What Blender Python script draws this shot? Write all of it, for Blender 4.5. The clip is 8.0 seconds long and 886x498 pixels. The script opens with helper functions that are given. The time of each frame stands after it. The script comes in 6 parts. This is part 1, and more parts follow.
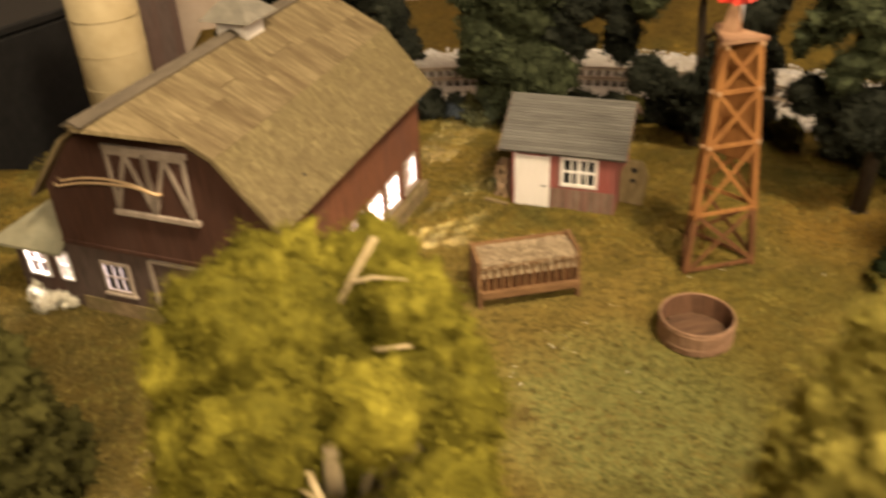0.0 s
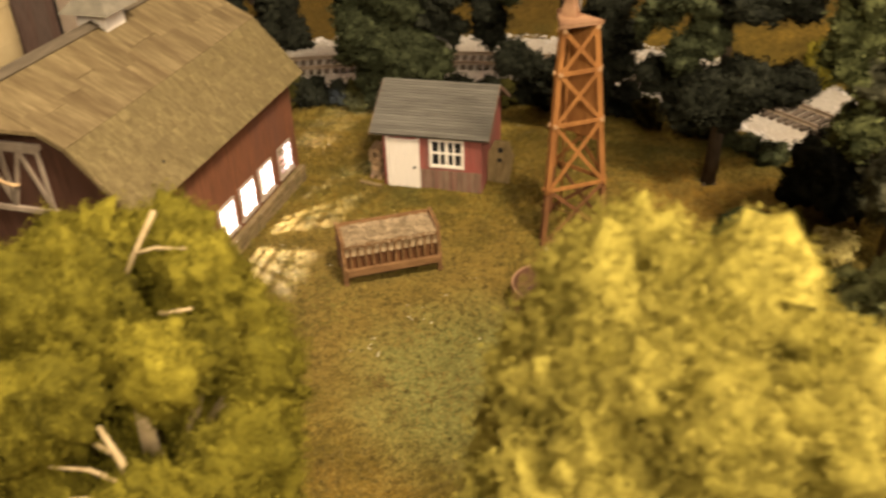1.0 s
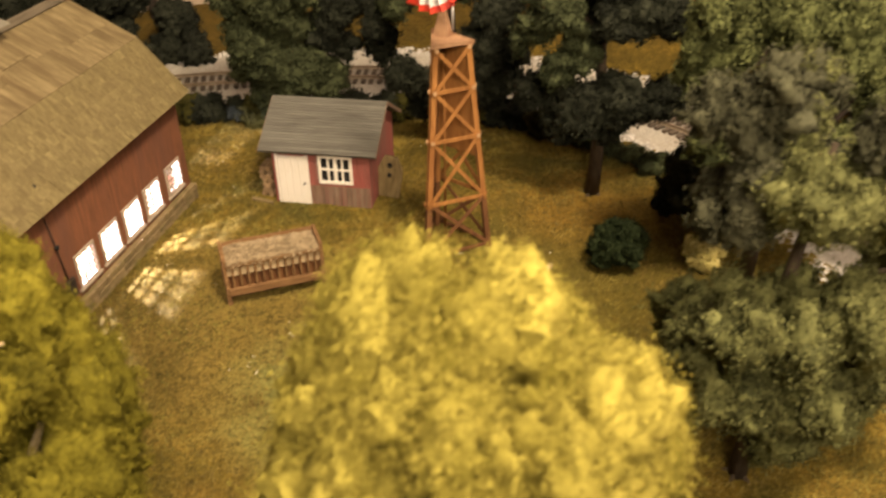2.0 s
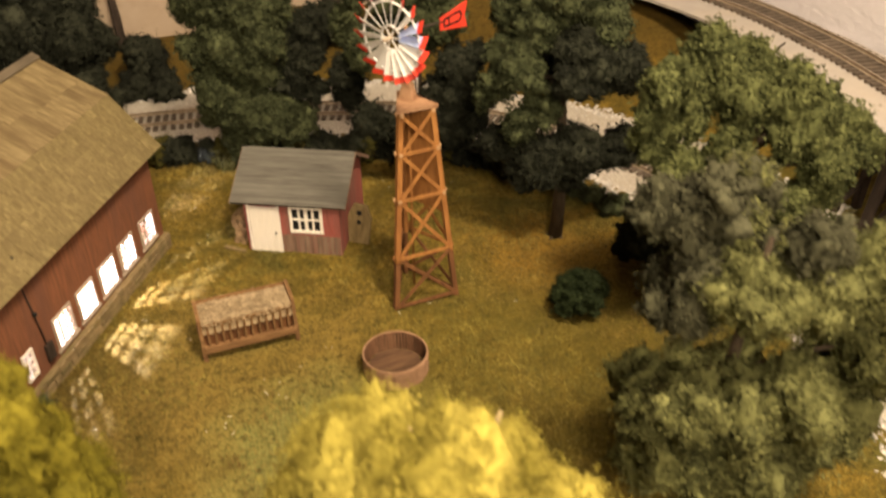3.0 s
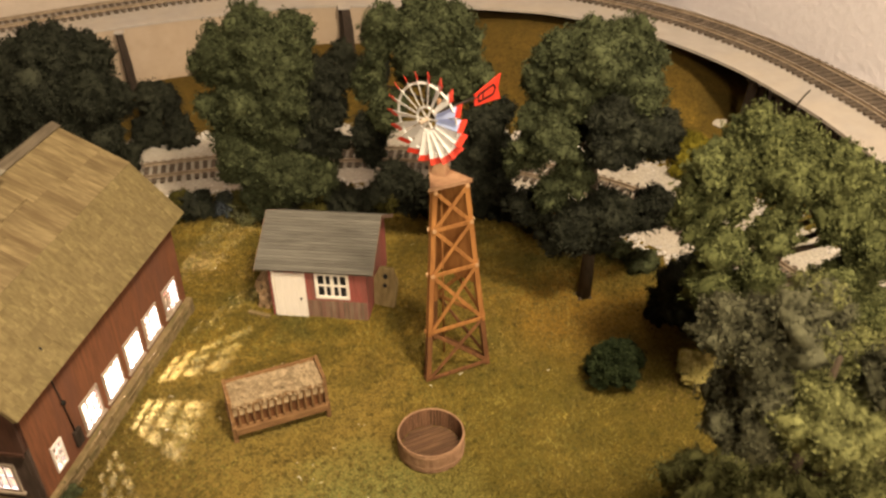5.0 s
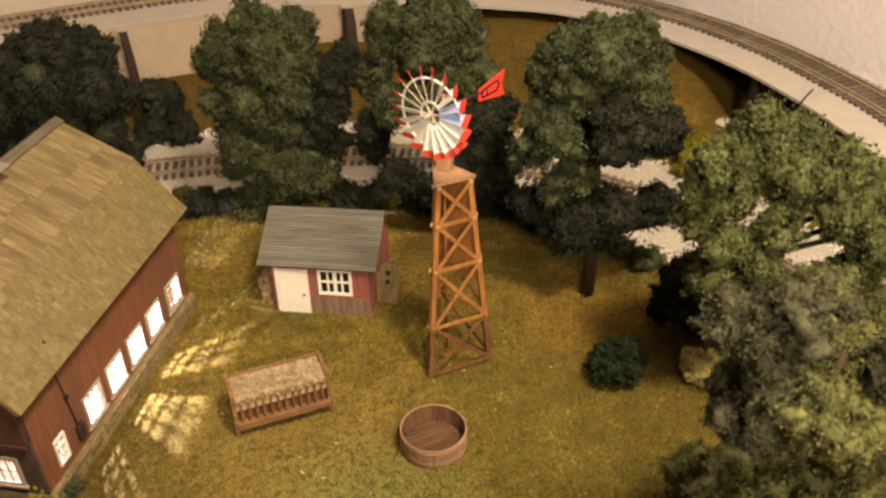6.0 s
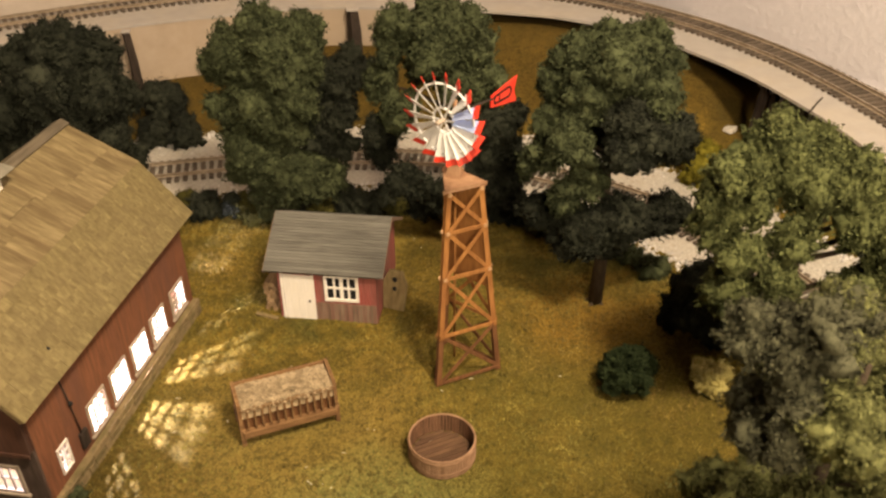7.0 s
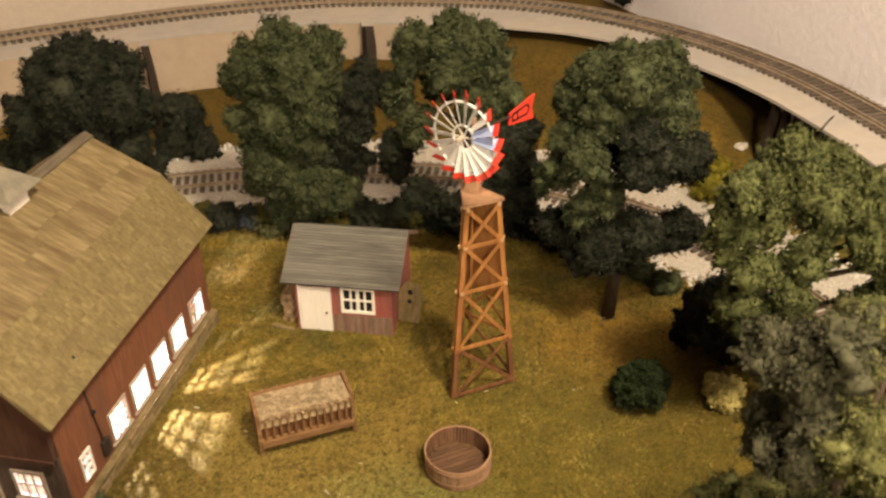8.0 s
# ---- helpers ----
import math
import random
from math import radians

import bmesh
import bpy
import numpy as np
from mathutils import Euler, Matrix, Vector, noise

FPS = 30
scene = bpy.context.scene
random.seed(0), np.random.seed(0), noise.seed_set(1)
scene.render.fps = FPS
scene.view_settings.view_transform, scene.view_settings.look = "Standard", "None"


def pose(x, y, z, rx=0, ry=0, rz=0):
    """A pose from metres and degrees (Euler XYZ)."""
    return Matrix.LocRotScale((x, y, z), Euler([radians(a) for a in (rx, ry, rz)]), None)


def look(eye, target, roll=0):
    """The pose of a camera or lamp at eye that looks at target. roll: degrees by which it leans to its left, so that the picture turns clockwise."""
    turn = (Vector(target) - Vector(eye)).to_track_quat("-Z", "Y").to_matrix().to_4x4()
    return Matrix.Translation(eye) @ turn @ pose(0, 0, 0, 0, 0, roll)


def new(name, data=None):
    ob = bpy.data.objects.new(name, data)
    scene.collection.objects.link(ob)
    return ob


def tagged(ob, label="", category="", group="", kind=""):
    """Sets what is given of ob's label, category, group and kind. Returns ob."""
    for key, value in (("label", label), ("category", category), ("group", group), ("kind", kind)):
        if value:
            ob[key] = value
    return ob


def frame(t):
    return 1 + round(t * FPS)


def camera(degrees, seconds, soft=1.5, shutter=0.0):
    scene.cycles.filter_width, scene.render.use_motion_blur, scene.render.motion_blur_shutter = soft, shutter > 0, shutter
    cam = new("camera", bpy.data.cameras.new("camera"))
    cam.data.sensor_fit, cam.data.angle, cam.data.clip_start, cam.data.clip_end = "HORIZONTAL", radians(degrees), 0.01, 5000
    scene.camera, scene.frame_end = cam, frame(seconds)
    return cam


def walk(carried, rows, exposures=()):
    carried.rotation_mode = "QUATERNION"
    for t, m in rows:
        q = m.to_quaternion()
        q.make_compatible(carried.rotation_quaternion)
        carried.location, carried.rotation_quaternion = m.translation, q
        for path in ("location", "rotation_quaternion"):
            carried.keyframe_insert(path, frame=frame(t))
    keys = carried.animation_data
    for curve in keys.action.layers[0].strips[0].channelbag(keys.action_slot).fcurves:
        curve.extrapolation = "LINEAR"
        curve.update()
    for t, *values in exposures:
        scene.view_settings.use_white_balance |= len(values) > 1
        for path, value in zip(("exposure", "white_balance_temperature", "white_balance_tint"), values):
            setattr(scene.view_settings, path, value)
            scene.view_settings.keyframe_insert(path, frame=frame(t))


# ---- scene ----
# All lengths below are in centimetres: a model railway yard at 1:87. CM turns them into metres.
CM = 0.01

# ---- camera and walk ----
cam = camera(54.65, 8.0, 2.5, 0.8)
# the small phone lens: sharp at the shed, softer on the near crowns
cam.data.dof.use_dof = True
cam.data.dof.focus_distance = 0.42
cam.data.dof.aperture_fstop = 40.0
# seconds, x, y, z, yaw, pitch, roll
PATH = [
    (0, 8.544, 2.342, 18.678, 4.259, -31.910, 2.182),
    (0.5, 10.269, 1.385, 18.749, 1.749, -32.402, 1.367),
    (1, 11.426, 0.984, 19.071, -0.282, -32.859, 1.633),
    (1.5, 12.650, 0.838, 19.430, -3.027, -33.226, 1.418),
    (1.7, 13.206, 0.622, 19.387, -3.658, -32.590, 0.912),
    (2.8, 14.307, 0.538, 22.001, -5.681, -33.068, 0.973),
    (3, 14.118, 0.887, 22.525, -6.228, -33.259, 0.612),
    (3.5, 13.750, 2.196, 23.541, -6.393, -33.255, 0.845),
    (4, 13.440, 3.066, 24.553, -6.775, -33.144, 0.887),
    (4.5, 12.957, 3.300, 24.748, -6.853, -33.319, 0.925),
    (6, 12.780, 3.127, 24.490, -6.642, -33.176, 0.785),
    (6.5, 12.228, 3.537, 24.622, -6.611, -33.067, 0.501),
    (7, 12.295, 3.609, 24.394, -6.607, -32.942, 0.255),
    (7.5, 12.253, 3.713, 24.869, -6.320, -32.608, 0.114),
    (8, 11.800, 3.300, 24.797, -6.000, -32.235, -0.014),
]
walk(cam, [(t, pose(x * CM, y * CM, z * CM, 90 + pitch, roll, yaw)) for t, x, y, z, yaw, pitch, roll in PATH],
     exposures=[(0, 0.0, 6500, 10), (6.5, 0.0, 6500, 10), (8, 0.0, 6350, 10)])

# ---- light ----
world = bpy.data.worlds.new("room_air")
scene.world = world
world.use_nodes = True
world.node_tree.nodes["Background"].inputs[0].default_value = (1.0, 0.78, 0.52, 1)
world.node_tree.nodes["Background"].inputs[1].default_value = 0.02


def lamp(name, kind, power, colour, eye, target=None, size=10.0):
    data = bpy.data.lights.new(name, kind)
    data.energy, data.color = power, colour
    if kind == "AREA":
        data.shape, data.size = "DISK", size * CM
    else:
        data.shadow_soft_size = size * CM
    ob = new(name, data)
    e = Vector(eye) * CM
    ob.matrix_world = look(e, Vector(target) * CM) if target else Matrix.Translation(e)
    return ob


WARM = (1.0, 0.78, 0.5)
# Soft overhead fill added to lift the shadows; no fixture is known there.
lamp("overhead_fill_light", "AREA", 2.7, WARM, (24, -9, 86), (18, 22, 0), 40)
lamp("side_lamp_light", "AREA", 8.3, WARM, (31, -1, 67), (18, 24, 2), 10)
# Front fill added to brighten the near crowns; no lamp is known there.
lamp("front_fill_light", "AREA", 3.7, WARM, (18, -28, 43), (15, 20, 4), 13)

# ---- materials ----
def nodes_of(name):
    m = bpy.data.materials.new(name)
    m.use_nodes = True
    t = m.node_tree
    return m, t, t.nodes["Principled BSDF"], t.nodes["Material Output"]


def mixrgb(t, fac, a, b, mode="MIX"):
    n = t.nodes.new("ShaderNodeMix")
    n.data_type, n.blend_type = "RGBA", mode
    for slot, val in ((0, fac), (6, a), (7, b)):
        if isinstance(val, bpy.types.NodeSocket):
            t.links.new(val, n.inputs[slot])
        else:
            n.inputs[slot].default_value = val if slot == 0 else (*val, 1)
    return n.outputs[2]


def ramp(t, src, lo, hi):
    n = t.nodes.new("ShaderNodeMapRange")
    n.inputs[1].default_value, n.inputs[2].default_value = lo, hi
    t.links.new(src, n.inputs[0])
    return n.outputs[0]


def noise_at(t, scale, stretch=(1, 1, 1), detail=4, coords="Object", rough=0.6, own=False):
    """Noise in the object's space; own: every object takes another stretch of it."""
    tc = t.nodes.new("ShaderNodeTexCoord")
    mp = t.nodes.new("ShaderNodeMapping")
    mp.inputs[3].default_value = stretch
    t.links.new(tc.outputs[coords], mp.inputs[0])
    if own:
        shift = t.nodes.new("ShaderNodeVectorMath")
        shift.operation = "SCALE"
        shift.inputs[0].default_value = (3.7, 5.1, 2.3)
        t.links.new(t.nodes.new("ShaderNodeObjectInfo").outputs["Random"], shift.inputs["Scale"])
        t.links.new(shift.outputs[0], mp.inputs[1])
    n = t.nodes.new("ShaderNodeTexNoise")
    n.inputs["Scale"].default_value, n.inputs["Detail"].default_value = scale, detail
    n.inputs["Roughness"].default_value = rough
    t.links.new(mp.outputs[0], n.inputs[0])
    return n.outputs[0]


def bump(t, p, src, height, strength=0.6):
    b = t.nodes.new("ShaderNodeBump")
    b.inputs["Strength"].default_value = strength
    b.inputs["Distance"].default_value = height * CM
    t.links.new(src, b.inputs["Height"])
    t.links.new(b.outputs[0], p.inputs["Normal"])


def surface(name, dark, light, grain=400, stretch=(1, 1, 1), stain=60, stain_colour=None, stain_amount=0.5,
            rough=0.85, relief=0.03, random_tint=0.0, island=False, metal=0.0, coords="Object", lo=0.3, hi=0.7):
    """Two-scale surface: a fine grain between two colours, broad stains over it, and relief from the grain."""
    m, t, p, out = nodes_of(name)
    own = bool(random_tint) and not island
    g = noise_at(t, grain, stretch, 5, coords, own=own)
    col = mixrgb(t, ramp(t, g, lo, hi), dark, light)
    if stain_colour:
        s = noise_at(t, stain, stretch if max(stretch) < 3 else (1, 1, 1), 3, coords, own=own)
        f = ramp(t, s, 0.42, 0.68)
        mul = t.nodes.new("ShaderNodeMath")
        mul.operation = "MULTIPLY"
        mul.inputs[1].default_value = stain_amount
        t.links.new(f, mul.inputs[0])
        col = mixrgb(t, mul.outputs[0], col, stain_colour)
    if random_tint:
        if island:
            r = t.nodes.new("ShaderNodeNewGeometry").outputs["Random Per Island"]
        else:
            r = t.nodes.new("ShaderNodeObjectInfo").outputs["Random"]
        hsv = t.nodes.new("ShaderNodeHueSaturation")
        mr = t.nodes.new("ShaderNodeMapRange")
        mr.inputs[3].default_value, mr.inputs[4].default_value = 1 - random_tint, 1 + random_tint
        t.links.new(r, mr.inputs[0])
        t.links.new(mr.outputs[0], hsv.inputs["Value"])
        t.links.new(col, hsv.inputs["Color"])
        col = hsv.outputs[0]
    t.links.new(col, p.inputs["Base Color"])
    p.inputs["Roughness"].default_value = rough
    p.inputs["Metallic"].default_value = metal
    p.inputs["Specular IOR Level"].default_value = 0.25
    if relief:
        bump(t, p, g, relief)
    return m


def foliage(name, dark, light, random_tint=0.5):
    """Foam and fibre foliage: broad patches, fine crumbs, and every tuft a little lighter or darker than the next."""
    m, t, p, out = nodes_of(name)
    fine = ramp(t, noise_at(t, 620, detail=3, rough=0.7), 0.3, 0.7)
    big = ramp(t, noise_at(t, 70, detail=3), 0.35, 0.72)
    sums = []
    for src, k in ((fine, 0.25), (big, 0.3), (t.nodes.new("ShaderNodeNewGeometry").outputs["Random Per Island"], 0.45)):
        n = t.nodes.new("ShaderNodeMath")
        n.operation = "MULTIPLY_ADD"
        n.inputs[1].default_value = k
        t.links.new(src, n.inputs[0])
        if sums:
            t.links.new(sums[-1], n.inputs[2])
        else:
            n.inputs[2].default_value = 0.0
        sums.append(n.outputs[0])
    col = mixrgb(t, ramp(t, sums[-1], 0.1, 0.95), dark, light)
    t.links.new(col, p.inputs["Base Color"])
    p.inputs["Roughness"].default_value = 0.9
    p.inputs["Specular IOR Level"].default_value = 0.08
    bump(t, p, noise_at(t, 700, detail=4, rough=0.7), 0.06, 1.0)
    return m


def grass_ground():
    m, t, p, out = nodes_of("turf")
    fine = noise_at(t, 1100, detail=5, rough=0.7)
    clump = noise_at(t, 320, detail=5, rough=0.75)
    mid = noise_at(t, 60, detail=5, rough=0.7)
    big = noise_at(t, 17, detail=4, rough=0.65)
    green = mixrgb(t, ramp(t, fine, 0.3, 0.72), (0.052, 0.042, 0.009), (0.212, 0.158, 0.03))
    straw = mixrgb(t, ramp(t, fine, 0.28, 0.72), (0.092, 0.06, 0.011), (0.385, 0.255, 0.047))
    col = mixrgb(t, ramp(t, mid, 0.42, 0.68), green, straw)
    rust = mixrgb(t, ramp(t, fine, 0.3, 0.7), (0.095, 0.056, 0.012), (0.27, 0.17, 0.04))
    col = mixrgb(t, ramp(t, big, 0.54, 0.78), col, rust)
    col = mixrgb(t, ramp(t, big, 0.46, 0.3), col, mixrgb(t, ramp(t, fine, 0.3, 0.72), (0.04, 0.043, 0.012), (0.13, 0.13, 0.035)))
    tc = t.nodes.new("ShaderNodeTexCoord")

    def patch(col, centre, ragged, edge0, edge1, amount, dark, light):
        """A ragged patch of another ground tone round a place, fading from edge0 to edge1."""
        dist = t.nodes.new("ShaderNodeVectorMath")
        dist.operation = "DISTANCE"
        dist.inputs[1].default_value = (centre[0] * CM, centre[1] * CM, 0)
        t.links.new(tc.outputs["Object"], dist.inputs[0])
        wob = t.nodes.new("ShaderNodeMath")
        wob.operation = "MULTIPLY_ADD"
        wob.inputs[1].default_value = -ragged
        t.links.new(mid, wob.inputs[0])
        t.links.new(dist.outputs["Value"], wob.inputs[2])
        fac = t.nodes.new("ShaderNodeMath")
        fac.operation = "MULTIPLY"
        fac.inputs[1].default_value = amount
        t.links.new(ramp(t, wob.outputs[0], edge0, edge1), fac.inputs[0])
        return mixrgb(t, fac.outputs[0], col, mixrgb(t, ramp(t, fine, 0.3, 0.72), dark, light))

    # darker brown turf along the barn and before its gable, pale gold turf between it and the tub, greener turf in
    # front of the tub, rusty turf at the foot of the tall tree
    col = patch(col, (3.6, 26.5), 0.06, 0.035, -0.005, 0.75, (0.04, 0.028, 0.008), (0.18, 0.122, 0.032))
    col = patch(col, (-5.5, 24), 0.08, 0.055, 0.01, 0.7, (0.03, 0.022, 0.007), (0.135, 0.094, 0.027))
    col = patch(col, (9.6, 26.2), 0.09, 0.035, -0.01, 0.55, (0.13, 0.092, 0.025), (0.44, 0.32, 0.092))
    col = patch(col, (12.4, 22.6), 0.06, 0.024, -0.005, 0.95, (0.085, 0.09, 0.024), (0.375, 0.365, 0.12))
    col = patch(col, (22.6, 33.6), 0.06, 0.02, -0.01, 0.5, (0.12, 0.062, 0.01), (0.4, 0.22, 0.04))
    col = mixrgb(t, ramp(t, clump, 0.5, 0.3), col, (0.04, 0.033, 0.009))
    # olive turf beside the tub darkened for the near trees' shade, darker brown ground on the bank beyond the lower
    # track
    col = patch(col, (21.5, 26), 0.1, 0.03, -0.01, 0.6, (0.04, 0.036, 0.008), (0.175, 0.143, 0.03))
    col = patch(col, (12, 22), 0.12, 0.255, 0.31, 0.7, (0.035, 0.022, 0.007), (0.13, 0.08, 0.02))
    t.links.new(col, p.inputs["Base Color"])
    p.inputs["Roughness"].default_value = 0.95
    p.inputs["Specular IOR Level"].default_value = 0.1
    add = t.nodes.new("ShaderNodeMath")
    t.links.new(fine, add.inputs[0])
    t.links.new(clump, add.inputs[1])
    bump(t, p, add.outputs[0], 0.1, 1.0)
    return m


M_TURF = grass_ground()
M_BLADE = surface("turf_fibre", (0.055, 0.052, 0.011), (0.255, 0.21, 0.05), 60, random_tint=0.65, island=True, relief=0,
                  stain=14, stain_colour=(0.22, 0.13, 0.04), stain_amount=0.6)
M_GRAVEL = surface("ballast_grit", (0.34, 0.32, 0.31), (0.65, 0.62, 0.61), 500, random_tint=0.35, island=True, relief=0.03)
M_BALLAST = surface("ballast_bed", (0.3, 0.28, 0.255), (0.56, 0.52, 0.475), 700, relief=0.06, stain=40, stain_colour=(0.35, 0.3, 0.24))
M_BARN_ROOF = surface("weathered_roof_board", (0.125, 0.093, 0.045), (0.23, 0.178, 0.096), 420, (0.3, 1.6, 0.3), 120, (0.075, 0.05, 0.023), 0.75,
                      relief=0.02, random_tint=0.06)
M_BARN_SHINGLE = surface("weathered_shingle", (0.1, 0.076, 0.032), (0.2, 0.16, 0.078), 420, (0.6, 1.2, 1), 60, (0.1, 0.075, 0.036), 0.5,
                         relief=0.015, random_tint=0.06)
M_BARN_CAP = surface("ridge_cap_board", (0.07, 0.056, 0.04), (0.13, 0.105, 0.075), 200, (3, 0.4, 1), relief=0.02)
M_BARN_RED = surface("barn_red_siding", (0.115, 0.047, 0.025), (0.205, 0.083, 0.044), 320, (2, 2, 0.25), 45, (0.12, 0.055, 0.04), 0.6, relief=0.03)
# Barn red darkened: the gable's shade is put into its colour.
M_BARN_SHADED = surface("shaded_barn_red_boards", (0.044, 0.02, 0.014), (0.083, 0.037, 0.024), 320, (2, 2, 0.25), 45, (0.07, 0.038, 0.03), 0.6, relief=0.03)
M_TRIM = surface("grey_trim", (0.26, 0.21, 0.17), (0.4, 0.33, 0.27), 300, (1, 1, 0.4), relief=0.01)
M_WHITE = surface("white_trim", (0.7, 0.66, 0.62), (0.84, 0.8, 0.76), 260, (2, 1, 0.3), 60, (0.5, 0.44, 0.36), 0.35, relief=0.01)
M_STONE = surface("foundation_stone", (0.13, 0.094, 0.05), (0.26, 0.19, 0.104), 260, (1, 1, 1), 80, (0.1, 0.085, 0.035), 0.7, relief=0.08, random_tint=0.2)
M_PLASTER_IN = surface("barn_inside_white", (0.75, 0.73, 0.72), (0.82, 0.8, 0.79), 60, relief=0)
M_SHED_ROOF = surface("grey_shed_roofing", (0.078, 0.074, 0.067), (0.142, 0.135, 0.122), 260, (0.3, 2, 2), 60, (0.2, 0.19, 0.175), 0.45, relief=0.02, random_tint=0.08)
M_SHED_RED = surface("faded_red_siding", (0.23, 0.058, 0.05), (0.37, 0.115, 0.1), 300, (2.5, 2.5, 0.3), 55, (0.17, 0.1, 0.085), 0.75, relief=0.03)
M_MILL_WOOD = surface("stained_orange_timber", (0.19, 0.08, 0.022), (0.38, 0.178, 0.055), 260, (2, 2, 0.3), 60, (0.2, 0.08, 0.03), 0.5, relief=0.015)
M_METAL = surface("painted_tin", (0.64, 0.64, 0.66), (0.78, 0.77, 0.79), 200, rough=0.4, metal=0.0, relief=0)
M_RED = surface("red_paint", (0.55, 0.035, 0.02), (0.68, 0.06, 0.035), 200, rough=0.5, relief=0)
M_BLUE = surface("bluish_tin", (0.42, 0.52, 0.92), (0.52, 0.62, 0.97), 200, rough=0.4, metal=0.3, relief=0)
M_BLACK = surface("black_paint", (0.005, 0.005, 0.005), (0.012, 0.011, 0.011), 200, rough=0.6, relief=0)
M_FEED_WOOD = surface("brown_feeder_timber", (0.105, 0.055, 0.022), (0.255, 0.145, 0.066), 300, (0.4, 2, 2), 70, (0.14, 0.07, 0.035), 0.5, relief=0.02, random_tint=0.12)
M_HAY = surface("straw", (0.2, 0.145, 0.085), (0.43, 0.335, 0.22), 300, random_tint=0.5, island=True, relief=0.02)
M_PALE_STRAW = surface("pale_straw_bits", (0.6, 0.55, 0.4), (0.75, 0.7, 0.55), 100, relief=0)
M_TROUGH = surface("rusty_brown_tub", (0.27, 0.155, 0.095), (0.41, 0.255, 0.165), 260, (1, 1, 1), 70, (0.2, 0.11, 0.065), 0.5, relief=0.02, random_tint=0.05)
M_TROUGH_IN = surface("dark_tub_floor", (0.07, 0.038, 0.022), (0.14, 0.078, 0.044), 260, (0.4, 2, 1), 70, (0.06, 0.03, 0.02), 0.5, relief=0.03, random_tint=0.2)
# Inner staves darkened: the shade inside the tub is put into the colour.
M_TROUGH_SHADE = surface("shaded_inner_stave", (0.1, 0.05, 0.028), (0.19, 0.1, 0.058), 260, (2, 2, 0.4), relief=0.02, random_tint=0.2)
M_BARK = surface("dark_bark", (0.03, 0.022, 0.015), (0.09, 0.065, 0.045), 260, (2, 2, 0.6), relief=0.05)
M_TWIG = surface("pale_twig", (0.3, 0.22, 0.12), (0.5, 0.4, 0.24), 260, (2, 2, 0.5), relief=0.02)
# Dark trees' own green; also stands in for shaded clumps of greener crowns.
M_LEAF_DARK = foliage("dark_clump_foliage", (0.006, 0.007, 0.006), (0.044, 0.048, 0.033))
M_LEAF_GREEN = foliage("mid_green_clump_foliage", (0.010, 0.013, 0.007), (0.104, 0.12, 0.06))
M_LEAF_MID = foliage("green_clump_foliage", (0.016, 0.021, 0.009), (0.178, 0.195, 0.078))
M_LEAF_OLIVE = foliage("olive_green_clump_foliage", (0.02, 0.023, 0.01), (0.235, 0.24, 0.096))
# Darkened olive: the shade on the near tree's upper left is in the colour.
M_LEAF_OLIVE_SHADE = foliage("shaded_olive_foliage", (0.018, 0.018, 0.012), (0.125, 0.125, 0.078))
M_LEAF_YELLOW = foliage("yellow_green_clump_foliage", (0.1, 0.085, 0.011), (0.44, 0.375, 0.085))
M_LEAF_MOSS = foliage("mossy_yellow_foliage", (0.045, 0.04, 0.005), (0.258, 0.222, 0.028))
M_LEAF_BUSH = foliage("deep_green_bush", (0.005, 0.009, 0.004), (0.046, 0.062, 0.026))
M_LEAF_STRAW = foliage("yellow_grass_tuft", (0.36, 0.3, 0.09), (0.72, 0.64, 0.28))
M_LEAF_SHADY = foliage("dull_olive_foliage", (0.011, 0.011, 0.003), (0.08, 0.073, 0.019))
M_BLOSSOM = foliage("white_blossom", (0.5, 0.46, 0.36), (0.8, 0.76, 0.64))
M_DECK = surface("painted_roadbed", (0.325, 0.3, 0.29), (0.38, 0.35, 0.34), 120, relief=0.015, stain=25, stain_colour=(0.45, 0.38, 0.3), stain_amount=0.4)
M_RISER = surface("tan_riser_paint", (0.36, 0.285, 0.225), (0.41, 0.33, 0.265), 120, relief=0.015, stain=25, stain_colour=(0.4, 0.31, 0.23), stain_amount=0.4)
M_TIE = surface("brown_tie", (0.062, 0.048, 0.039), (0.138, 0.108, 0.086), 320, (0.5, 2, 2), relief=0.02, random_tint=0.25)
M_RAIL = surface("nickel_rail", (0.3, 0.24, 0.18), (0.48, 0.4, 0.32), 200, rough=0.4, metal=0.6, relief=0)
M_POST = surface("dark_creosote_timber", (0.016, 0.011, 0.009), (0.048, 0.034, 0.027), 300, (2, 2, 0.3), relief=0.03)
M_WALL = surface("textured_wall_paint", (0.69, 0.665, 0.745), (0.75, 0.725, 0.805), 210, relief=0.12, rough=0.35, coords="Object")
M_WALL_TAN = surface("tan_wall_paint", (0.46, 0.39, 0.345), (0.52, 0.445, 0.395), 210, relief=0.08, rough=0.5, coords="Object")
M_CEILING = surface("ceiling_paint", (0.7, 0.66, 0.6), (0.76, 0.72, 0.66), 40, relief=0.05)
M_FLOOR = surface("brown_carpet", (0.1, 0.07, 0.05), (0.2, 0.15, 0.11), 300, relief=0.1)
M_SILO = surface("cream_silo_plaster", (0.33, 0.265, 0.15), (0.43, 0.35, 0.21), 90, (1, 1, 1), 35, (0.29, 0.22, 0.11), 0.6, relief=0.02)
M_LEANTO = surface("pale_green_grey_roofing", (0.19, 0.185, 0.13), (0.28, 0.27, 0.195), 160, (1, 1, 1), 50, (0.3, 0.25, 0.15), 0.4, relief=0.02)
